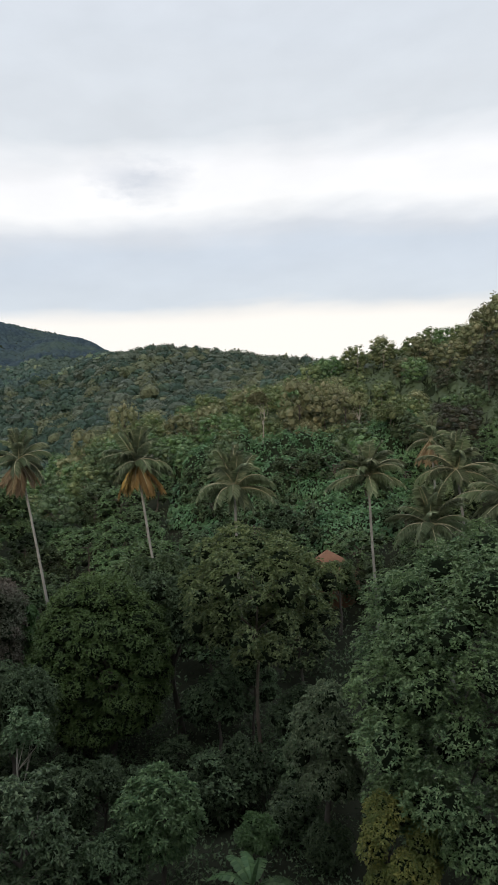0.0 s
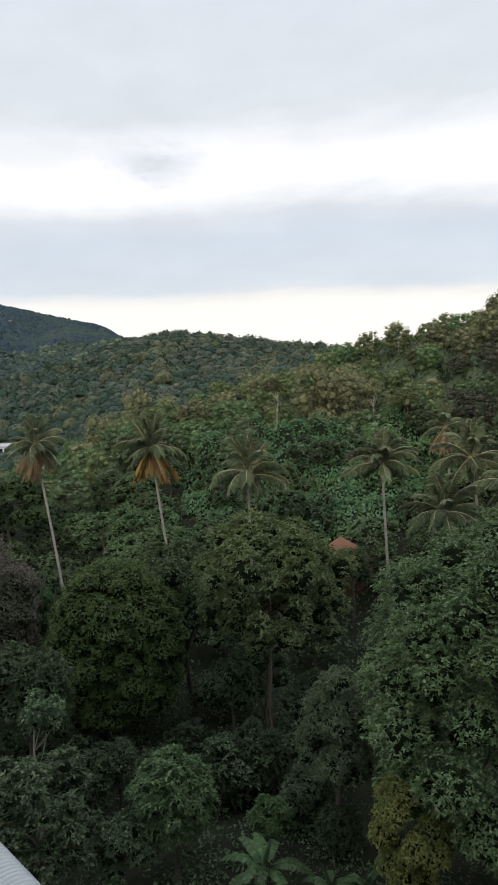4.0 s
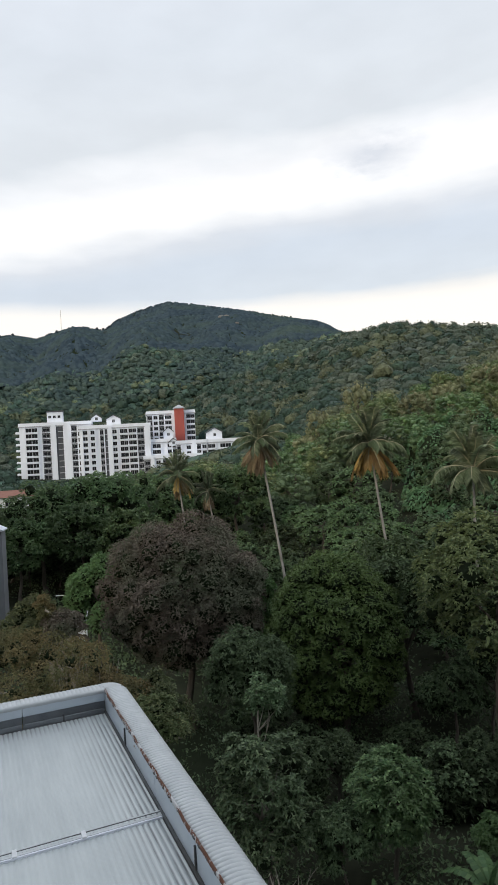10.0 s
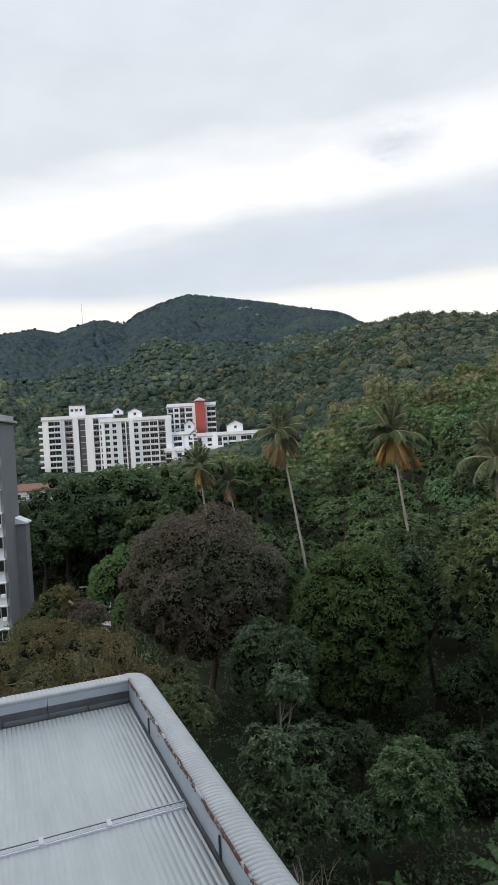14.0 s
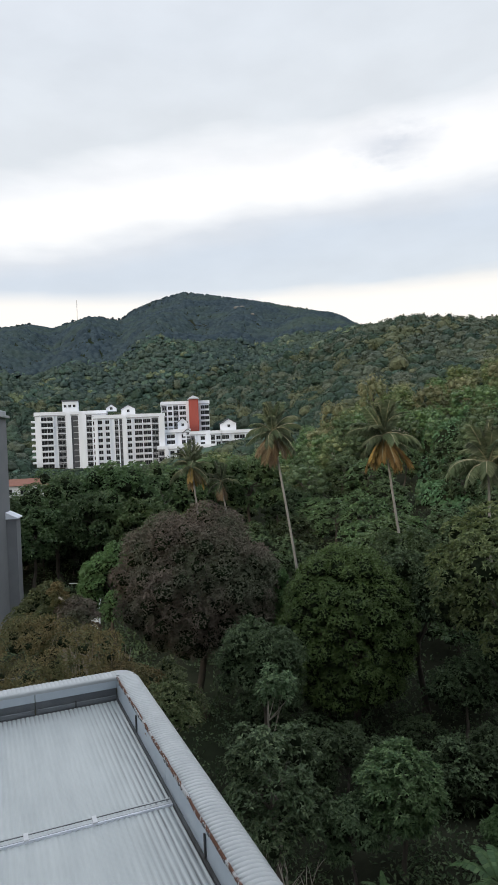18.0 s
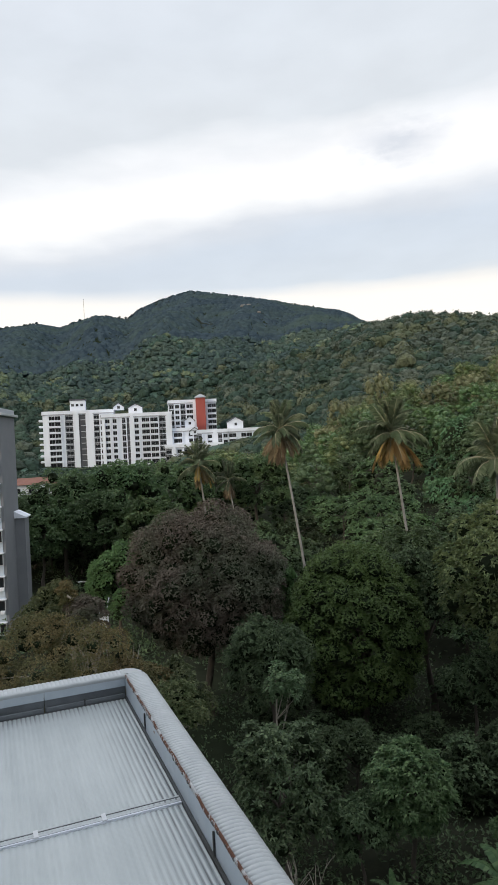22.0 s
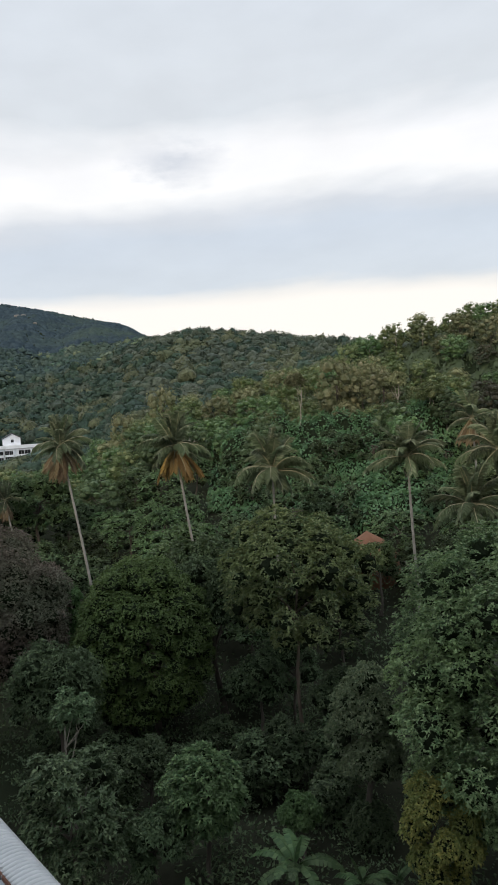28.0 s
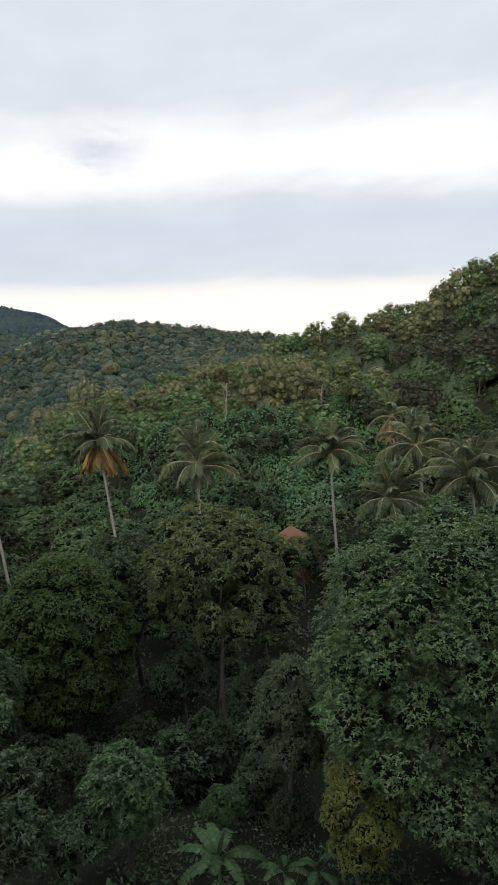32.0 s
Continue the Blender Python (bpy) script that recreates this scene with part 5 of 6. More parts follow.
def extrude_profile(profile, x0, x1, step, wave=0.0, pitch=PITCH, closed=False):
    """Sweep a profile of (y, z, outward y, outward z) along x, with corrugations across when wave is set."""
    xs = np.arange(x0, x1 + 1e-6, step)
    V, F = [], []
    m = len(profile)
    for x in xs:
        k = wave * (2 * abs(math.sin(math.pi * x / pitch)) ** 0.5 - 1)
        for y, z, ny, nz in profile:
            V.append((x, y + ny * k, z + nz * k))
    for i in range(len(xs) - 1):
        for j in range(m - 1):
            F.append((i * m + j, i * m + j + 1, (i + 1) * m + j + 1, (i + 1) * m + j))
    return V, F


def corrugated(x0, x1, y0, y1, z, amp=0.0055):
    """A corrugated sheet whose ridges run along x."""
    ys = np.arange(y0, y1, PITCH / 6)
    zz = z + amp * np.sin(2 * np.pi * ys / PITCH)
    xs = np.linspace(x0, x1, 6)
    V = [(x, y, q) for x in xs for y, q in zip(ys, zz)]
    m = len(ys)
    F = [(i * m + j, i * m + j + 1, (i + 1) * m + j + 1, (i + 1) * m + j) for i in range(len(xs) - 1) for j in range(m - 1)]
    return V, F


def build_roof():
    t = thing("metal_roofed_building", "building with a pale corrugated metal roof behind rusting parapets", "building", ROOF)
    b = bmesh.new()
    box(b, (-0.40, -13, -21.8), (16, 0.40, -0.70))
    part("wall", b, M["render_wall"], t, "weathered grey rendered wall")
    # roof sheets in two lengths with a stepped joint
    v, f = corrugated(0.16, 4.06, -9.5, -0.045, -0.393)
    part_mesh("roof_sheet", mesh_of("roof_sheet", v, f, M["roof_sheet"], True), t, "long pale grey corrugated roof sheets")
    v, f = corrugated(4.00, 15.5, -9.5, -0.045, -0.413)
    part_mesh("roof_sheet", mesh_of("roof_sheet", v, f, M["roof_sheet"], True), t, "pale grey corrugated roof sheets with scuffs")
    b = bmesh.new()
    box(b, (3.945, -9.5, -0.386), (3.972, -0.03, -0.374), 0.004)
    part("joint_flashing", b, M["cap_sheet"], t, "thin pale flashing strip along the sheet joint")
    b = bmesh.new()
    box(b, (4.035, -9.5, -0.425), (4.078, -0.03, -0.379), 0.004)
    part("joint_flashing", b, M["cap_sheet"], t, "pale flashing strip along the sheet joint")
    b = bmesh.new()
    box(b, (4.080, -9.5, -0.426), (4.102, -0.03, -0.385), 0.003)
    part("joint_edge", b, M["white_paint"], t, "thin white edge line of the joint")
    b = bmesh.new()
    box(b, (3.974, -9.5, -0.43), (4.033, -0.03, -0.380))
    part("joint_gap", b, M["roof_sheet"], t, "grey filler strip in the sheet joint")
    b = bmesh.new()
    box(b, (3.976, -9.5, -0.380), (3.990, -0.03, -0.3765))
    part("joint_gap", b, M["gutter"], t, "dark gap in the sheet joint")
    for y in (-1.06, -1.90, -2.78, -3.66, -4.54, -5.4):
        b = bmesh.new()
        box(b, (3.94, y - 0.03, -0.386), (4.105, y + 0.03, -0.366), 0.006)
        part("joint_clip", b, M["clip_white"], t, "white metal clip over the joint")
    # gutter along the long parapet
    b = bmesh.new()
    box(b, (0.09, -0.042, -0.60), (15.5, -0.006, -0.370))
    part("gutter", b, M["gutter"], t, "dark dirty box gutter")
    # inner faces, in sheets with joints
    x = 0.0
    while x < 15:
        b = bmesh.new()
        box(b, (x + 0.006, -0.004, -0.62), (x + 1.794, 0.022, -0.03), 0.004)
        part("parapet_lining", b, M["flashing"], t, "pale blue metal lining sheet")
        x += 1.8
    for px in (1.75, 5.4, 9.0):
        b = bmesh.new()
        box(b, (px, -0.03, -0.36), (px + 0.03, -0.006, -0.08), 0.006)
        part("strap", b, M["gutter"], t, "dark metal strap")
    y = 0.0
    while y > -9:
        b = bmesh.new()
        box(b, (0.0, y - 1.494, -0.20), (0.03, y - 0.006, -0.03), 0.004)
        part("parapet_lining", b, M["flashing"], t, "pale blue metal lining sheet")
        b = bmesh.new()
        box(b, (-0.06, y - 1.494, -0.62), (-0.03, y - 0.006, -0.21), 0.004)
        part("parapet_lining", b, M["apron"], t, "lower lining set back, its shade painted dark grey")
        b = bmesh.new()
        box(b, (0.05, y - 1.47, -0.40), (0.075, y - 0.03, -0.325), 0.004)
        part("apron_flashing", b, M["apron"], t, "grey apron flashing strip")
        b = bmesh.new()
        box(b, (0.04, y - 0.8, -0.42), (0.085, y - 0.77, -0.30), 0.003)
        part("bracket", b, M["gutter"], t, "small dark bracket")
        y -= 1.5
    rng = np.random.default_rng(77)
    # dark strip standing in for the shadow line between apron and roof sheet
    b = bmesh.new()
    box(b, (0.078, -9, -0.46), (0.22, -0.05, -0.408))
    part("gutter", b, M["gutter"], t, "dark strip painted as shade along the far parapet")
    # barrel capping of small corrugations, in lengths
    prof = [(0.0, -0.045, -1, 0), (0.0, 0.0, -0.6, 0.8), (0.08, 0.018, 0, 1), (0.18, 0.026, 0, 1), (0.28, 0.016, 0.2, 0.98), (0.36, -0.020, 0.5, 0.85), (0.42, -0.085, 0.8, 0.6), (0.455, -0.17, 0.97, 0.2), (0.462, -0.32, 1, 0)]
    x = 0.0
    while x < 15:
        v, f = extrude_profile(prof, x, x + 2.28, PITCH / 8, 0.016)
        part_mesh("capping_sheet", mesh_of("capping_sheet", v, f, M["cap_sheet"], True), t, "curved corrugated capping sheet")
        x += 2.28
    v, f = extrude_profile([(-0.004, -0.050, 0, 0), (-0.014, -0.02, 0, 0), (-0.012, 0.010, 0, 0), (0.006, 0.024, 0, 0), (0.012, 0.012, 0, 0)], 0.02, 15, 0.05)
    v = [(a, b_ + 0.012 * noise.noise((a * 3.1, 0.3, 0)), c + 0.006 * noise.noise((a * 5.3, 2.1, 0))) for a, b_, c in v]
    part_mesh("edge_trim", mesh_of("edge_trim", v, f, M["rust_lip"], True), t, "rusted flaking edge trim")
    # dark blocks along the trim, painted as the shade in gaps under the capping
    b = bmesh.new()
    box(b, (0, -0.014, -0.016), (0.05, 0.010, 0.014), 0.003)
    gap = bpy.data.meshes.new("trim_gap")
    b.to_mesh(gap)
    b.free()
    gap.materials.append(M["gutter"])
    xx = 0.12
    while xx < 14.5:
        k = rng.uniform(0.4, 1.8)
        part_mesh("trim_gap", gap, t, "", pose(xx, -0.006, rng.uniform(-0.03, -0.004), 0, 0, rng.uniform(-6, 6)) @ Matrix.Diagonal((k, 1, rng.uniform(0.5, 1.0), 1)))
        xx += 0.055 * k + rng.uniform(0.03, 0.26) * (2.5 if rng.uniform() < 0.15 else 1)
    # far parapet's cap
    prof2 = [(0.03, -0.05, 0, 0), (0.03, 0.0, 0, 0), (-0.06, 0.020, 0, 1), (-0.18, 0.026, 0, 1), (-0.30, 0.012, 0, 1), (-0.38, -0.03, -0.5, 0.8), (-0.43, -0.10, -0.9, 0.3), (-0.44, -0.3, -1, 0)]
    y = 0.0
    while y > -9:
        v, f = extrude_profile([(p[0], p[1], p[2], p[3]) for p in prof2], 0, 2.28, PITCH / 6, 0.007)
        v = [(b_, y - a, c) for a, b_, c in v]
        part_mesh("capping_sheet", mesh_of("capping_sheet", v, f, M["cap_sheet"], True), t, "curved corrugated capping sheet")
        y -= 2.28
    v, f = extrude_profile([(0.034, -0.055, 0, 0), (0.046, -0.02, 0, 0), (0.044, 0.010, 0, 0), (0.012, 0.026, 0, 0)], 0, 9, 0.05)
    v = [(b_ + 0.008 * noise.noise((a * 3.7, 7.3, 0)), -a, c + 0.006 * noise.noise((a * 5.9, 4.1, 0))) for a, b_, c in v]
    part_mesh("edge_trim", mesh_of("edge_trim", v, f, M["cap_sheet"], True), t, "chipped white edge trim")
    # corner piece, rounded
    b = bmesh.new()
    ring = []
    for k in range(7):
        q = radians(90 + 15 * k)
        ring.append((0.0 + 0.45 * math.cos(q), 0.0 + 0.45 * math.sin(q)))
    for z0, s in ((-0.3, 1.0), (-0.08, 0.98), (0.01, 0.75)):
        for rx, ry in ring:
            b.verts.new((rx * s, ry * s, z0))
    c = b.verts.new((0, 0, 0.025))
    b.verts.ensure_lookup_table()
    for r in range(2):
        for k in range(6):
            b.faces.new([b.verts[i] for i in (r * 7 + k, r * 7 + k + 1, (r + 1) * 7 + k + 1, (r + 1) * 7 + k)])
    for k in range(6):
        b.faces.new([b.verts[14 + k], b.verts[14 + k + 1], c])
    bmesh.ops.recalc_face_normals(b, faces=b.faces[:])
    part("corner_cap", b, M["cap_sheet"], t, "rounded metal corner cap", smooth=True)


build_roof()

# ---- unseen block behind the eye, as the viewer's building, added to shade the near trees ----
_b = bmesh.new()
box(_b, (-48, -20, 4), (34, -3.5, 47))
_me = bpy.data.meshes.new("wall_south")
_b.to_mesh(_me)
_b.free()
_me.materials.append(M["render_wall"])
tagged(new("wall_south", _me), "unseen plain grey rendered wall, added to shade the near trees", "wall", kind="structure")

# ---- windows and blocks for the distant buildings ----


def window_mesh(w, h):
    """A pane set back in a thin frame, facing -y; origin at its lower left outer corner."""
    b = bmesh.new()
    box(b, (0, 0.02, 0), (w, 0.10, h))
    me = bpy.data.meshes.new("window")
    b.to_mesh(me)
    b.free()
    me.materials.append(M["glass"])
    return me


def frame_mesh(w, h, t=0.10):
    b = bmesh.new()
    t = min(t, 0.05 * w + 0.02)
    for lo, hi in (((-t, -0.12, -t), (w + t, 0.0, 0)), ((-t, -0.10, h), (w + t, 0.0, h + t)), ((-t, -0.10, 0), (0, 0.0, h)), ((w, -0.10, 0), (w + t, 0.0, h)), ((w / 2 - 0.04, -0.05, 0), (w / 2 + 0.04, 0.0, h))):
        box(b, lo, hi)
    me = bpy.data.meshes.new("window_frame")
    b.to_mesh(me)
    b.free()
    me.materials.append(M["grey_paint"])
    return me


PANES, FRAMES = {}, {}


def window(parent, x, y, z, w, h):
    key = (round(w, 2), round(h, 2))
    if key not in PANES:
        PANES[key], FRAMES[key] = window_mesh(w, h), frame_mesh(w, h)
    p = part_mesh("window", PANES[key], parent, at=pose(x, y - 0.13, z))
    part_mesh("window_frame", FRAMES[key], p)


def gable_house(parent, x, y, z, w, d, h, rise):
    """Small lift house on a roof: walls and a dark pitched roof."""
    b = bmesh.new()
    box(b, (x, y, z), (x + w, y + d, z + h))
    v = [b.verts.new(q) for q in ((x, y, z + h), (x + w, y, z + h), (x + w / 2, y, z + h + rise), (x, y + d, z + h), (x + w, y + d, z + h), (x + w / 2, y + d, z + h + rise))]
    b.faces.new((v[0], v[1], v[2])), b.faces.new((v[3], v[5], v[4]))
    part("roof_house", b, M["white_paint"], parent, "white lift house with a gable")
    b = bmesh.new()
    o = 0.45
    for s in (0, 1):
        x0, x1 = (x - o, x + w / 2) if s == 0 else (x + w + o, x + w / 2)
        z0, z1 = z + h - o * rise / (w / 2), z + h + rise
        q = [b.verts.new(c) for c in ((x0, y - o, z0), (x1, y - o, z1), (x1, y + d + o, z1), (x0, y + d + o, z0), (x0, y - o, z0 + 0.4), (x1, y - o, z1 + 0.4), (x1, y + d + o, z1 + 0.4), (x0, y + d + o, z0 + 0.4))]
        for i in ((0, 1, 2, 3), (4, 5, 6, 7), (0, 1, 5, 4), (1, 2, 6, 5), (2, 3, 7, 6), (3, 0, 4, 7)):
            b.faces.new([q[k] for k in i])
    part("roof_house_roof", b, M["dark_roof"], parent, "dark pitched roof")
    window(parent, x + w / 2 - 0.6, y, z + h * 0.45, 1.2, 1.3)


def apartment(label, x0, x1, y, top, bays, floors=12, depth=14, storey=3.0, base=8.0, parapet=1.3):
    """A white slab with bays: each bay is (width share, kind). Stands in the frame of the estate, facing -y."""
    t = thing("apartment_block", label, "apartment building", ESTATE @ Matrix.Translation((0, 0, 0)), "white apartment blocks")
    b = bmesh.new()
    box(b, (x0, y, base - 30), (x1, y + depth, top - 30))
    part("wall", b, M["white_paint"], t, "white painted concrete wall")
    b = bmesh.new()
    box(b, (x0 - 0.35, y - 0.45, top - 30 - 0.3), (x1 + 0.35, y + depth + 0.4, top - 30 + parapet))
    part("parapet", b, M["white_paint"], t)
    b = bmesh.new()
    box(b, (x0 - 0.45, y - 0.55, top - 30 - 0.75), (x1 + 0.45, y + depth + 0.5, top - 30 - 0.304))
    part("cornice", b, M["grey_paint"], t, "grey cornice band")
    total = sum(s for s, _ in bays)
    x = x0
    for share, kind in bays:
        w = (x1 - x0) * share / total
        if x > x0:
            b = bmesh.new()
            box(b, (x - 0.28, y - 0.85, base - 30), (x + 0.28, y - 0.14, top - 30 - 0.76))
            part("pilaster", b, M["white_paint"], t)
        zt = top - 30 - 1.0
        if kind == "fin":
            b = bmesh.new()
            box(b, (x + 0.1, y - 0.9, base - 30), (x + w - 0.1, y - 0.005, top - 30 + 0.6))
            part("fin", b, M["white_paint"], t)
        elif kind == "well":
            # flat panel on the wall; its dark colour stands in for a bay's shade
            b = bmesh.new()
            box(b, (x, y - 0.06, base - 30), (x + w, y - 0.005, zt))
            part("recess", b, M["bay_shade"], t, "dark grey flat panel painted as a shaded bay")
            for i in range(floors):
                z = zt - (i + 1) * storey + 0.9
                window(t, x + w * 0.15, y - 0.06, z - 0.2, w * 0.7, 1.6)
                b = bmesh.new()
                box(b, (x + 0.08, y - 0.75, z - 0.9), (x + w - 0.08, y - 0.07, z - 0.62))
                part("ledge", b, M["white_paint"], t)
        elif kind == "dark":
            # flat dark panel: the shade of a deep shaft put into colour
            b = bmesh.new()
            box(b, (x, y - 0.06, base - 30), (x + w, y - 0.005, zt))
            part("shaft_recess", b, M["dark_roof"], t, "dark flat panel painted as a shaded shaft")
            for i in range(floors):
                z = zt - (i + 1) * storey
                b = bmesh.new()
                box(b, (x + w * 0.3, y - 0.5, z + 0.2), (x + w - 0.1, y - 0.07, z + 0.55))
                part("ledge", b, M["grey_paint"], t)
        elif kind == "balcony":
            for i in range(floors):
                z = zt - (i + 1) * storey
                for k in range(2):
                    window(t, x + w * (0.04 + 0.485 * k), y, z + 0.75, w * 0.435, 1.85)
                b = bmesh.new()
                box(b, (x + 0.1, y - 1.1, z - 0.15), (x + w - 0.1, y - 0.004, z + 0.02))
                box(b, (x + 0.1, y - 1.1, z + 0.02), (x + w - 0.1, y - 0.98, z + 0.70))
                part("balcony", b, M["white_paint"], t)
        elif kind == "window":
            for i in range(floors):
                z = zt - (i + 1) * storey + 0.9
                window(t, x + w / 2 - 1.0, y, z - 0.1, 2.0, 1.7)
        x += w
    return t


ESTATE_A = -24.0
ESTATE = pose(340 * math.sin(radians(ESTATE_A)), 340 * math.cos(radians(ESTATE_A)), 30, 0, 0, -ESTATE_A)


def ex(a, d=340.0):
    """Sideways place in the estate's frame of the bearing a."""
    return d * math.tan(radians(a - ESTATE_A))


def ez(el):
    return 30 + 342 * math.tan(radians(el))


def build_estate():
    d = 346
    left, right, top = ex(-32.8, d), ex(-27.0, d), ez(2.92)
    t = apartment("long white apartment slab with grey bays and a flat roof", left, right, 6, top,
                  [(2.5, "plain"), (5.5, "balcony"), (1.5, "plain"), (4, "well"), (2, "fin"), (3.5, "dark"), (3, "fin"), (3, "well"), (5, "balcony"), (1, "plain")], 12)
    # rounded corner balconies on its end
    for i in range(12):
        b = bmesh.new()
        z = top - 30 - 1.0 - (i + 1) * 3.0
        box(b, (left - 2.1, 6.6, z), (left - 0.02, 10.0, z + 1.1), 0.3)
        part("end_balcony", b, M["white_paint"], t, "small rounded end balcony")
    gable = top - 30
    d = 349
    b = bmesh.new()
    box(b, (ex(-30.55, d), 9, gable + 1.3), (ex(-29.3, d), 15, gable + 6.6))
    part("roof_house", b, M["white_paint"], t, "square white lift house")
    b = bmesh.new()
    box(b, (ex(-30.55, d) - 0.4, 8.6, gable + 6.6), (ex(-29.3, d) + 0.4, 15.4, gable + 7.3))
    part("roof_house_roof", b, M["dark_roof"], t, "flat dark roof slab")
    for k in range(3):
        window(t, ex(-30.55, d) + 0.8 + 2.3 * k, 9, gable + 3.6, 1.2, 1.2)
    gable_house(t, ex(-26.95, 350), 10, gable + 0.9, 5.2, 6, 1.6, 1.9)
    d = 336
    t = apartment("white apartment slab with dark square windows and stacked balconies", ex(-28.0, d), ex(-22.05, d), -4, ez(2.42),
                  [(1.5, "plain"), (3, "window"), (1, "plain"), (2.6, "window"), (2.2, "plain"), (2.5, "well"), (2, "dark"), (2, "fin"), (2.8, "window"), (1.2, "plain"), (4.5, "balcony"), (4.5, "balcony"), (4.2, "well"), (3, "fin")], 12)
    gable_house(t, ex(-25.7, 340), 0, ez(2.42) - 30 + 1.2, 7.0, 6, 3.0, 1.9)
    d = 338
    t = apartment("stepped white apartment block with grey parapets", ex(-22.15, d), ex(-19.9, d), -2, ez(1.0),
                  [(0.5, "plain"), (2.2, "balcony"), (1.4, "plain"), (1.2, "window"), (1.0, "well")], 8)
    gable_house(t, ex(-20.5, 337), -2.5, ez(1.0) - 30 - 2.6, 4.6, 5, 1.9, 1.7)
    gable_house(t, ex(-20.9, 343), 3, ez(1.0) - 30 + 1.2, 4.8, 5, 3.8, 2.0)
    d = 337
    t = apartment("low white wing with long grey roof parapets", ex(-19.85, d), ex(-17.2, d), -3, ez(0.75),
                  [(1.0, "well"), (1.0, "plain"), (1.4, "window"), (1.0, "fin"), (1.2, "well"), (1.3, "window")], 7)
    t = apartment("white end block with dark strip balconies", ex(-17.15, d), ex(-14.0, d), -3, ez(0.75),
                  [(1.6, "balcony"), (0.8, "plain"), (2.4, "balcony"), (1.2, "window"), (1.4, "plain")], 7)
    gable_house(t, ex(-17.15, 340), 0, ez(0.75) - 30 + 1.2, 7.8, 6, 3.6, 2.2)
    d = 331
    t = apartment("lower front block of white flats", ex(-22.7, d), ex(-17.7, d), -9, ez(-0.38),
                  [(1.2, "well"), (0.6, "fin"), (1.4, "window"), (1.2, "well"), (0.8, "plain"), (1.6, "balcony"), (1.0, "plain"), (1.4, "window"), (1.2, "well")], 6)
    # tower behind with the red stair shaft
    d = 362
    high = 30 + 364 * math.tan(radians(3.42))
    t = apartment("grey-white tower block with open balconies and a red shaft", ex(-22.25, d), ex(-18.15, d), 22, high,
                  [(1.8, "well"), (1.8, "window"), (2.0, "well"), (2.4, "balcony"), (1.0, "fin"), (3.6, "plain"), (3.0, "balcony")], 11)
    x0, x1, cap = ex(-19.86, 357), ex(-19.08, 357), 358 * math.tan(radians(3.78))
    b = bmesh.new()
    box(b, (x0, 17, -10), (x1, 22, cap))
    part("stair_shaft", b, M["red_paint"], t, "brick-red painted stair shaft")
    b = bmesh.new()
    box(b, (x0 - 0.5, 16.2, cap), (x1 + 0.5, 23, cap + 0.5))
    cx = (x0 + x1) / 2
    apex = b.verts.new((cx, 19, cap + 2.2))
    tops = sorted([v for v in b.verts if v is not apex], key=lambda v: -v.co.z)[:4]
    tops.sort(key=lambda v: math.atan2(v.co.y - 19, v.co.x - cx))
    for i in range(4):
        b.faces.new((tops[i], tops[(i + 1) % 4], apex))
    part("shaft_roof", b, M["grey_paint"], t, "small hipped roof over the shaft")


build_estate()


def build_tower():
    """Grey tower block at the edge of the view: plain end wall, stepped side wing, window front."""
    p = spot(91, -36.15)
    t = thing("tower_block", "grey tower block with a plain end wall and pale blue front", "apartment building", pose(p.x, p.y, 0, 0, 0, 36.15 - 14))
    # local: x to the right along the front, y away; the front faces -y, the end wall faces +x
    top = 34.6
    b = bmesh.new()
    box(b, (-22, 0, 4), (0, 8.0, top))
    part("wall", b, M["tower_grey"], t, "dark grey rendered end wall")
    b = bmesh.new()
    box(b, (-22, -0.08, 4), (-0.35, -0.004, top - 0.1))
    part("front", b, M["tower_blue"], t, "pale blue painted front")
    b = bmesh.new()
    box(b, (-22.4, -0.7, top), (0.45, 8.5, top + 0.35), 0.05)
    part("roof_slab", b, M["cap_sheet"], t, "pale flat roof slab with overhang")
    b = bmesh.new()
    box(b, (-22.0, 0.2, top + 0.35), (0.1, 7.8, top + 1.0), 0.1)
    part("roof_edge", b, M["grey_paint"], t)
    wing = 20.6
    b = bmesh.new()
    box(b, (0.004, 5.4, 4), (1.35, 7.9, wing))
    part("side_wing", b, M["tower_grey"], t, "dark grey stepped side wing")
    b = bmesh.new()
    v = [b.verts.new(q) for q in ((0.004, 5.1, wing + 0.95), (1.6, 5.1, wing + 0.15), (1.6, 8.2, wing + 0.15), (0.004, 8.2, wing + 0.95), (0.004, 5.1, wing + 0.004), (1.6, 5.1, wing + 0.004), (1.6, 8.2, wing + 0.004), (0.004, 8.2, wing + 0.004))]
    for i in ((0, 1, 2, 3), (7, 6, 5, 4), (0, 4, 5, 1), (1, 5, 6, 2), (2, 6, 7, 3), (3, 7, 4, 0)):
        b.faces.new([v[k] for k in i])
    part("lean_to_roof", b, M["white_paint"], t, "white lean-to roof")
    for i in range(9):
        z = 6.2 + 3.0 * i
        for x in (-1.9, -4.6, -7.4):
            window(t, x, -0.08, z, 1.5, 1.35)
            b = bmesh.new()
            box(b, (x - 0.2, -0.55, z + 1.5), (x + 1.7, -0.085, z + 1.62))
            part("sun_hood", b, M["white_paint"], t, "thin white sun hood")
        if i in (1, 2, 5, 7):
            b = bmesh.new()
            box(b, (-0.95, -0.45, z - 0.35), (-0.40, -0.09, z + 0.1), 0.03)
            part("air_conditioner", b, M["white_paint"], t, "white air-conditioner box")


build_tower()


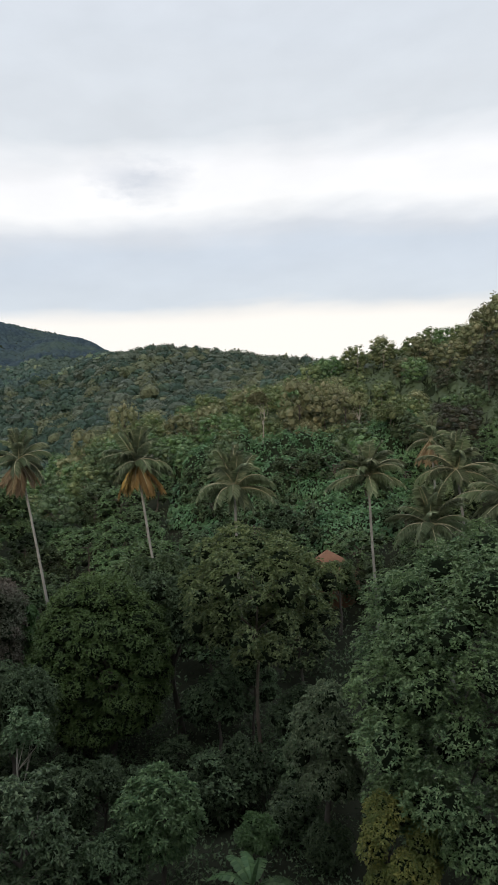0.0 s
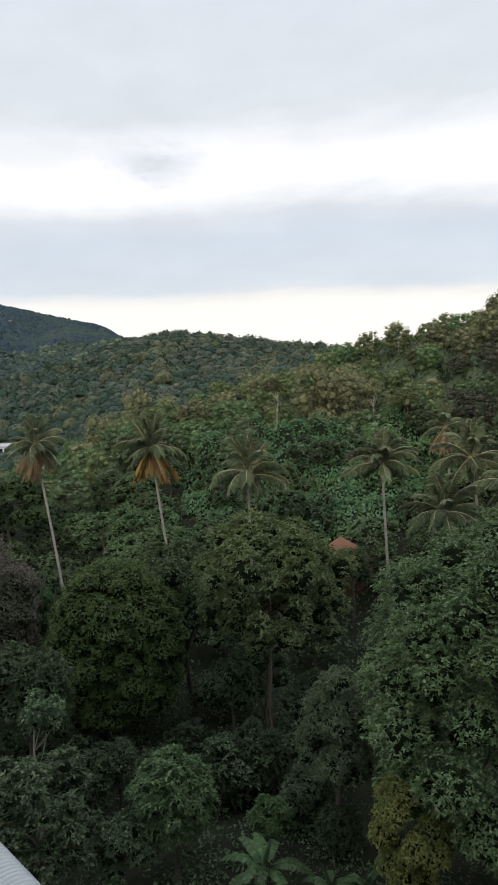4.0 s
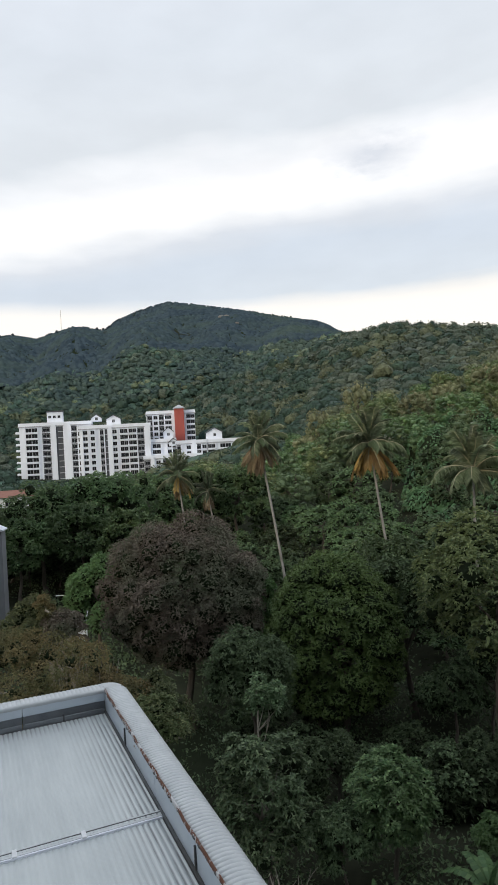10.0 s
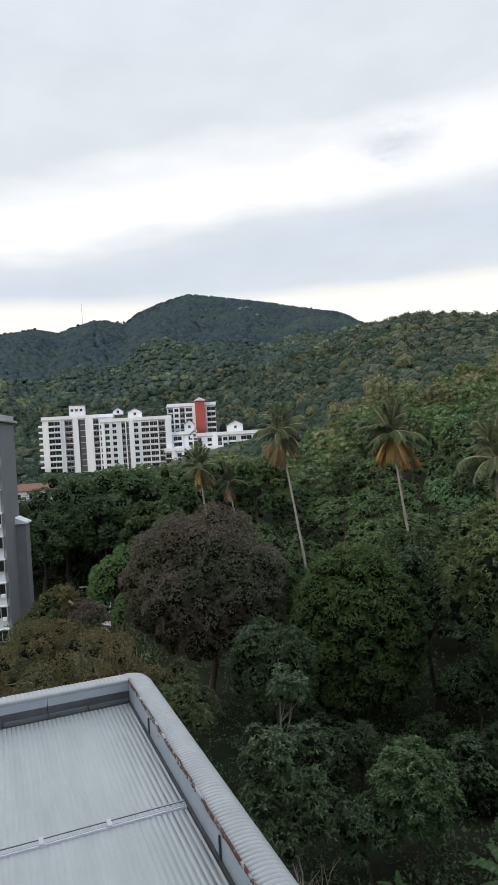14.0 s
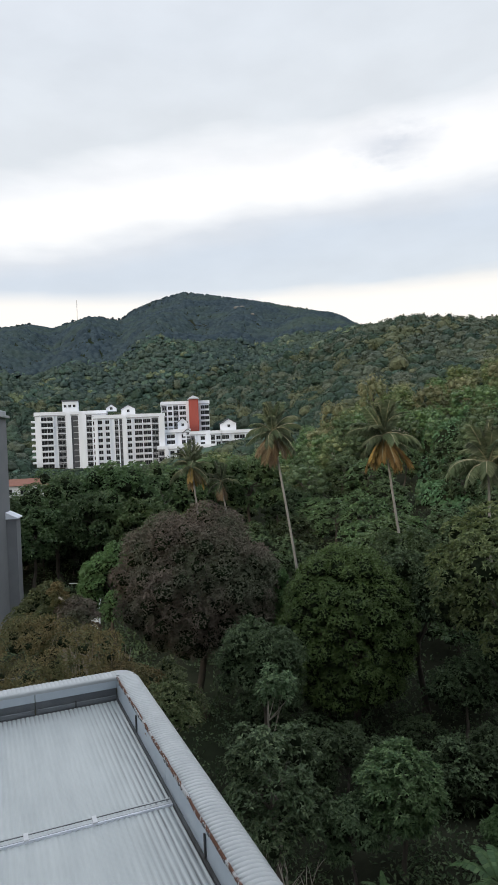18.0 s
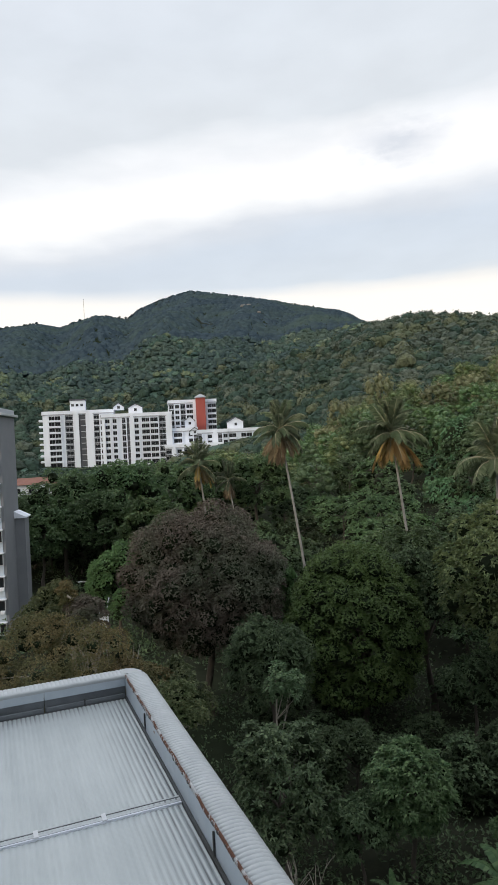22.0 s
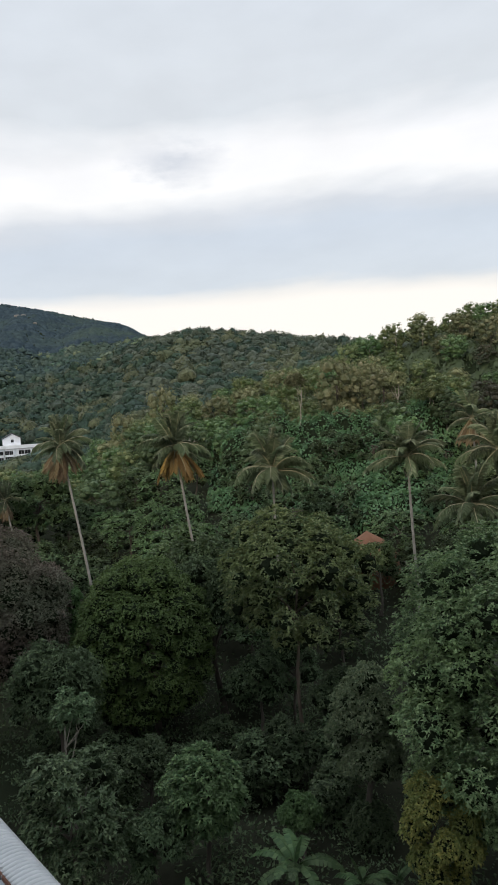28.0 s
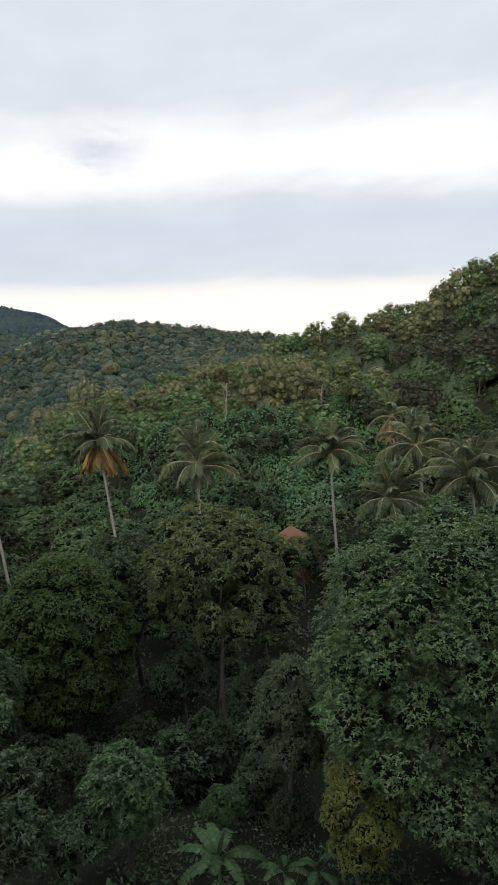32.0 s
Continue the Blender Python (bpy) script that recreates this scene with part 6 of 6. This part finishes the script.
def build_small_buildings():
    p = spot(205, -34.6)
    t = thing("low_house", "low building with a weathered red tiled roof", "house", pose(p.x, p.y, p.z, 0, 0, 30))
    b = bmesh.new()
    box(b, (-9, -5, 0), (9, 5, 9.3))
    part("wall", b, M["white_paint"], t)
    b = bmesh.new()
    v = [b.verts.new(q) for q in ((-10, -6, 9.3), (10, -6, 9.3), (10, 6, 9.3), (-10, 6, 9.3), (-7, 0, 11.1), (7, 0, 11.1))]
    for i in ((0, 1, 5, 4), (1, 2, 5), (2, 3, 4, 5), (3, 0, 4), (3, 2, 1, 0)):
        b.faces.new([v[k] for k in i])
    part("roof", b, M["tile_roof"], t, "dull red tiled hip roof")
    for x in (-6, -2, 2, 6):
        window(t, x, -5, 6.9, 1.6, 1.4)
    # narrow hut built for what shows only as a white upright post
    p = spot(88, -28.6)
    t = thing("guard_hut", "narrow white hut standing in for a white post", "hut", pose(p.x, p.y, p.z, 0, 0, 25))
    b = bmesh.new()
    box(b, (-0.55, -1.2, 0), (0.55, 1.2, 3.3))
    part("wall", b, M["white_paint"], t)
    b = bmesh.new()
    box(b, (-0.75, -1.4, 3.3), (0.75, 1.4, 3.5), 0.06)
    part("roof", b, M["grey_paint"], t)
    window(t, -0.3, -1.2, 2.2, 0.6, 0.8)
    # street lamp over the trees
    p = spot(86, -29.45)
    t = thing("street_lamp", "grey steel street lamp with one curved arm", "street lamp", pose(p.x, p.y, p.z, 0, 0, 29.45))
    top = 30 + 86 * math.tan(radians(-11.3)) - p.z
    v, f = tube([(0, 0, 0), (0, 0, top * 0.5), (0, 0, top - 0.3), (-0.15, 0, top - 0.05), (-0.5, 0, top), (-1.3, 0, top + 0.08)], [0.10, 0.08, 0.06, 0.05, 0.045, 0.04], 8)
    part_mesh("pole", mesh_of("pole", v, f, M["steel"], True), t)
    b = bmesh.new()
    box(b, (-1.75, -0.09, top + 0.04), (-1.25, 0.09, top + 0.13), 0.03)
    part("lamp_head", b, M["steel"], t, "grey lamp head")
    # mast on the ridge
    p = spot(1490, -29.0)
    t = thing("radio_mast", "thin lattice radio mast on the ridge", "mast", pose(p.x, p.y, p.z))
    h = 1490 * (math.tan(radians(12.2)) - math.tan(radians(10.3)))
    for k in range(3):
        q = radians(120 * k)
        v, f = tube([(1.0 * math.cos(q), 1.0 * math.sin(q), 0), (0.35 * math.cos(q), 0.35 * math.sin(q), h)], [0.28, 0.2], 5)
        part_mesh("leg", mesh_of("leg", v, f, M["steel"]), t)
    for k in range(14):
        z = h * (k + 0.5) / 14
        b = bmesh.new()
        r = 1.0 - 0.65 * z / h
        box(b, (-r, -0.1, z - 0.12), (r, 0.1, z + 0.12))
        part("brace", b, M["steel"], t)
    # bare rock on the mountain face
    rng = np.random.default_rng(5)
    for a, d, s in ((-15.4, 1255, 6.5), (-14.9, 1250, 5), (-14.0, 1150, 3.6)):
        p = spot(d, a)
        v, f = lumpy((0, 0, 0), (s, s * 0.7, s * 0.75), rng, True, 0.12)
        ob = new("rock_outcrop", mesh_of("rock_outcrop", v, f, M["rock"]))
        ob.matrix_basis = pose(p.x, p.y, p.z + 3.5)
        tagged(ob, "pale bare rock outcrop on the wooded mountain", "rock")
    # red earth bank between the trees: a mound with a bare flank
    p = spot(90, 12.9)
    top = 30 + 90 * math.tan(radians(-8.1)) - p.z
    v, f = lumpy((0, 0, 0), (4.4, 2.6, top - 0.3), np.random.default_rng(8), True, 0.04)
    v = np.array(v)
    v[:, 2] = np.maximum(v[:, 2], -0.3)
    v[:, 2] += 0.34 * v[:, 0] * np.clip(v[:, 2] / top, 0, 1) - 0.3
    ob = new("earth_bank", mesh_of("earth_bank", v, f, M["laterite"], True))
    ob.matrix_basis = pose(p.x, p.y, p.z - 0.2, 0, 0, -13)
    tagged(ob, "bare orange-red earth bank between the trees", "earth bank")
    # bare twiggy bushes at the edge of the ochre tree
    for i, (a, d, el, w) in enumerate(((-27.6, 40.5, -16.6, 1.5), (-29.6, 43, -15.4, 1.2))):
        r2 = np.random.default_rng(80 + i)
        p = spot(d, a)
        h = 30 + d * math.tan(radians(el)) - p.z
        chunks = []
        for k in range(46):
            q = r2.uniform(0, 6.283)
            out = w * r2.uniform(0.3, 1.0)
            e = np.array([math.cos(q) * out, math.sin(q) * out, h * r2.uniform(0.82, 1.0)])
            m1 = e * np.array([0.35, 0.35, 0.62]) + r2.normal(0, 0.12, 3)
            chunks.append(tube([(0, 0, 0), m1 * 0.5, m1, (m1 + e) / 2 + r2.normal(0, 0.1, 3), e], [0.035, 0.03, 0.022, 0.016, 0.007], 4))
        v, f = merge(chunks)
        ob = new("bare_bush", mesh_of("bare_bush", v, f, M["bark_pale"], True))
        ob.matrix_basis = pose(p.x, p.y, p.z - 0.05)
        tagged(ob, "leafless bush of pale grey twigs", "bare bush", "bare bushes by the ochre tree")
    # leafless grey stems by the roof
    for i, (a, d, h) in enumerate(((-13.4, 33, 3.2), (-12.8, 34, 3.4), (-12.2, 33.5, 4.0), (-11.6, 34, 3.0), (-11.0, 33, 3.2), (-14.4, 34, 4.4))):
        p = spot(d, a)
        r2 = np.random.default_rng(60 + i)
        q = np.cumsum(np.r_[[[0, 0, 0]], np.c_[r2.normal(0, 0.16, (6, 2)), np.full(6, h / 6)]], 0)
        chunks = [tube(q, np.linspace(0.04, 0.012, 7), 6)]
        for k in (3, 4, 5):
            e = q[k] + np.array([*r2.normal(0, 0.5, 2), 0.9])
            chunks.append(tube([q[k], (q[k] + e) / 2 + np.array([0, 0, 0.05]), e], [0.03, 0.02, 0.008], 5))
        v, f = merge(chunks)
        ob = new("dead_stem", mesh_of("dead_stem", v, f, M["bark_pale"], True))
        ob.matrix_basis = pose(p.x, p.y, p.z - 0.05)
        tagged(ob, "bare pale grey stem of a dead shrub", "dead shrub", "dead stems below the roof")


build_small_buildings()
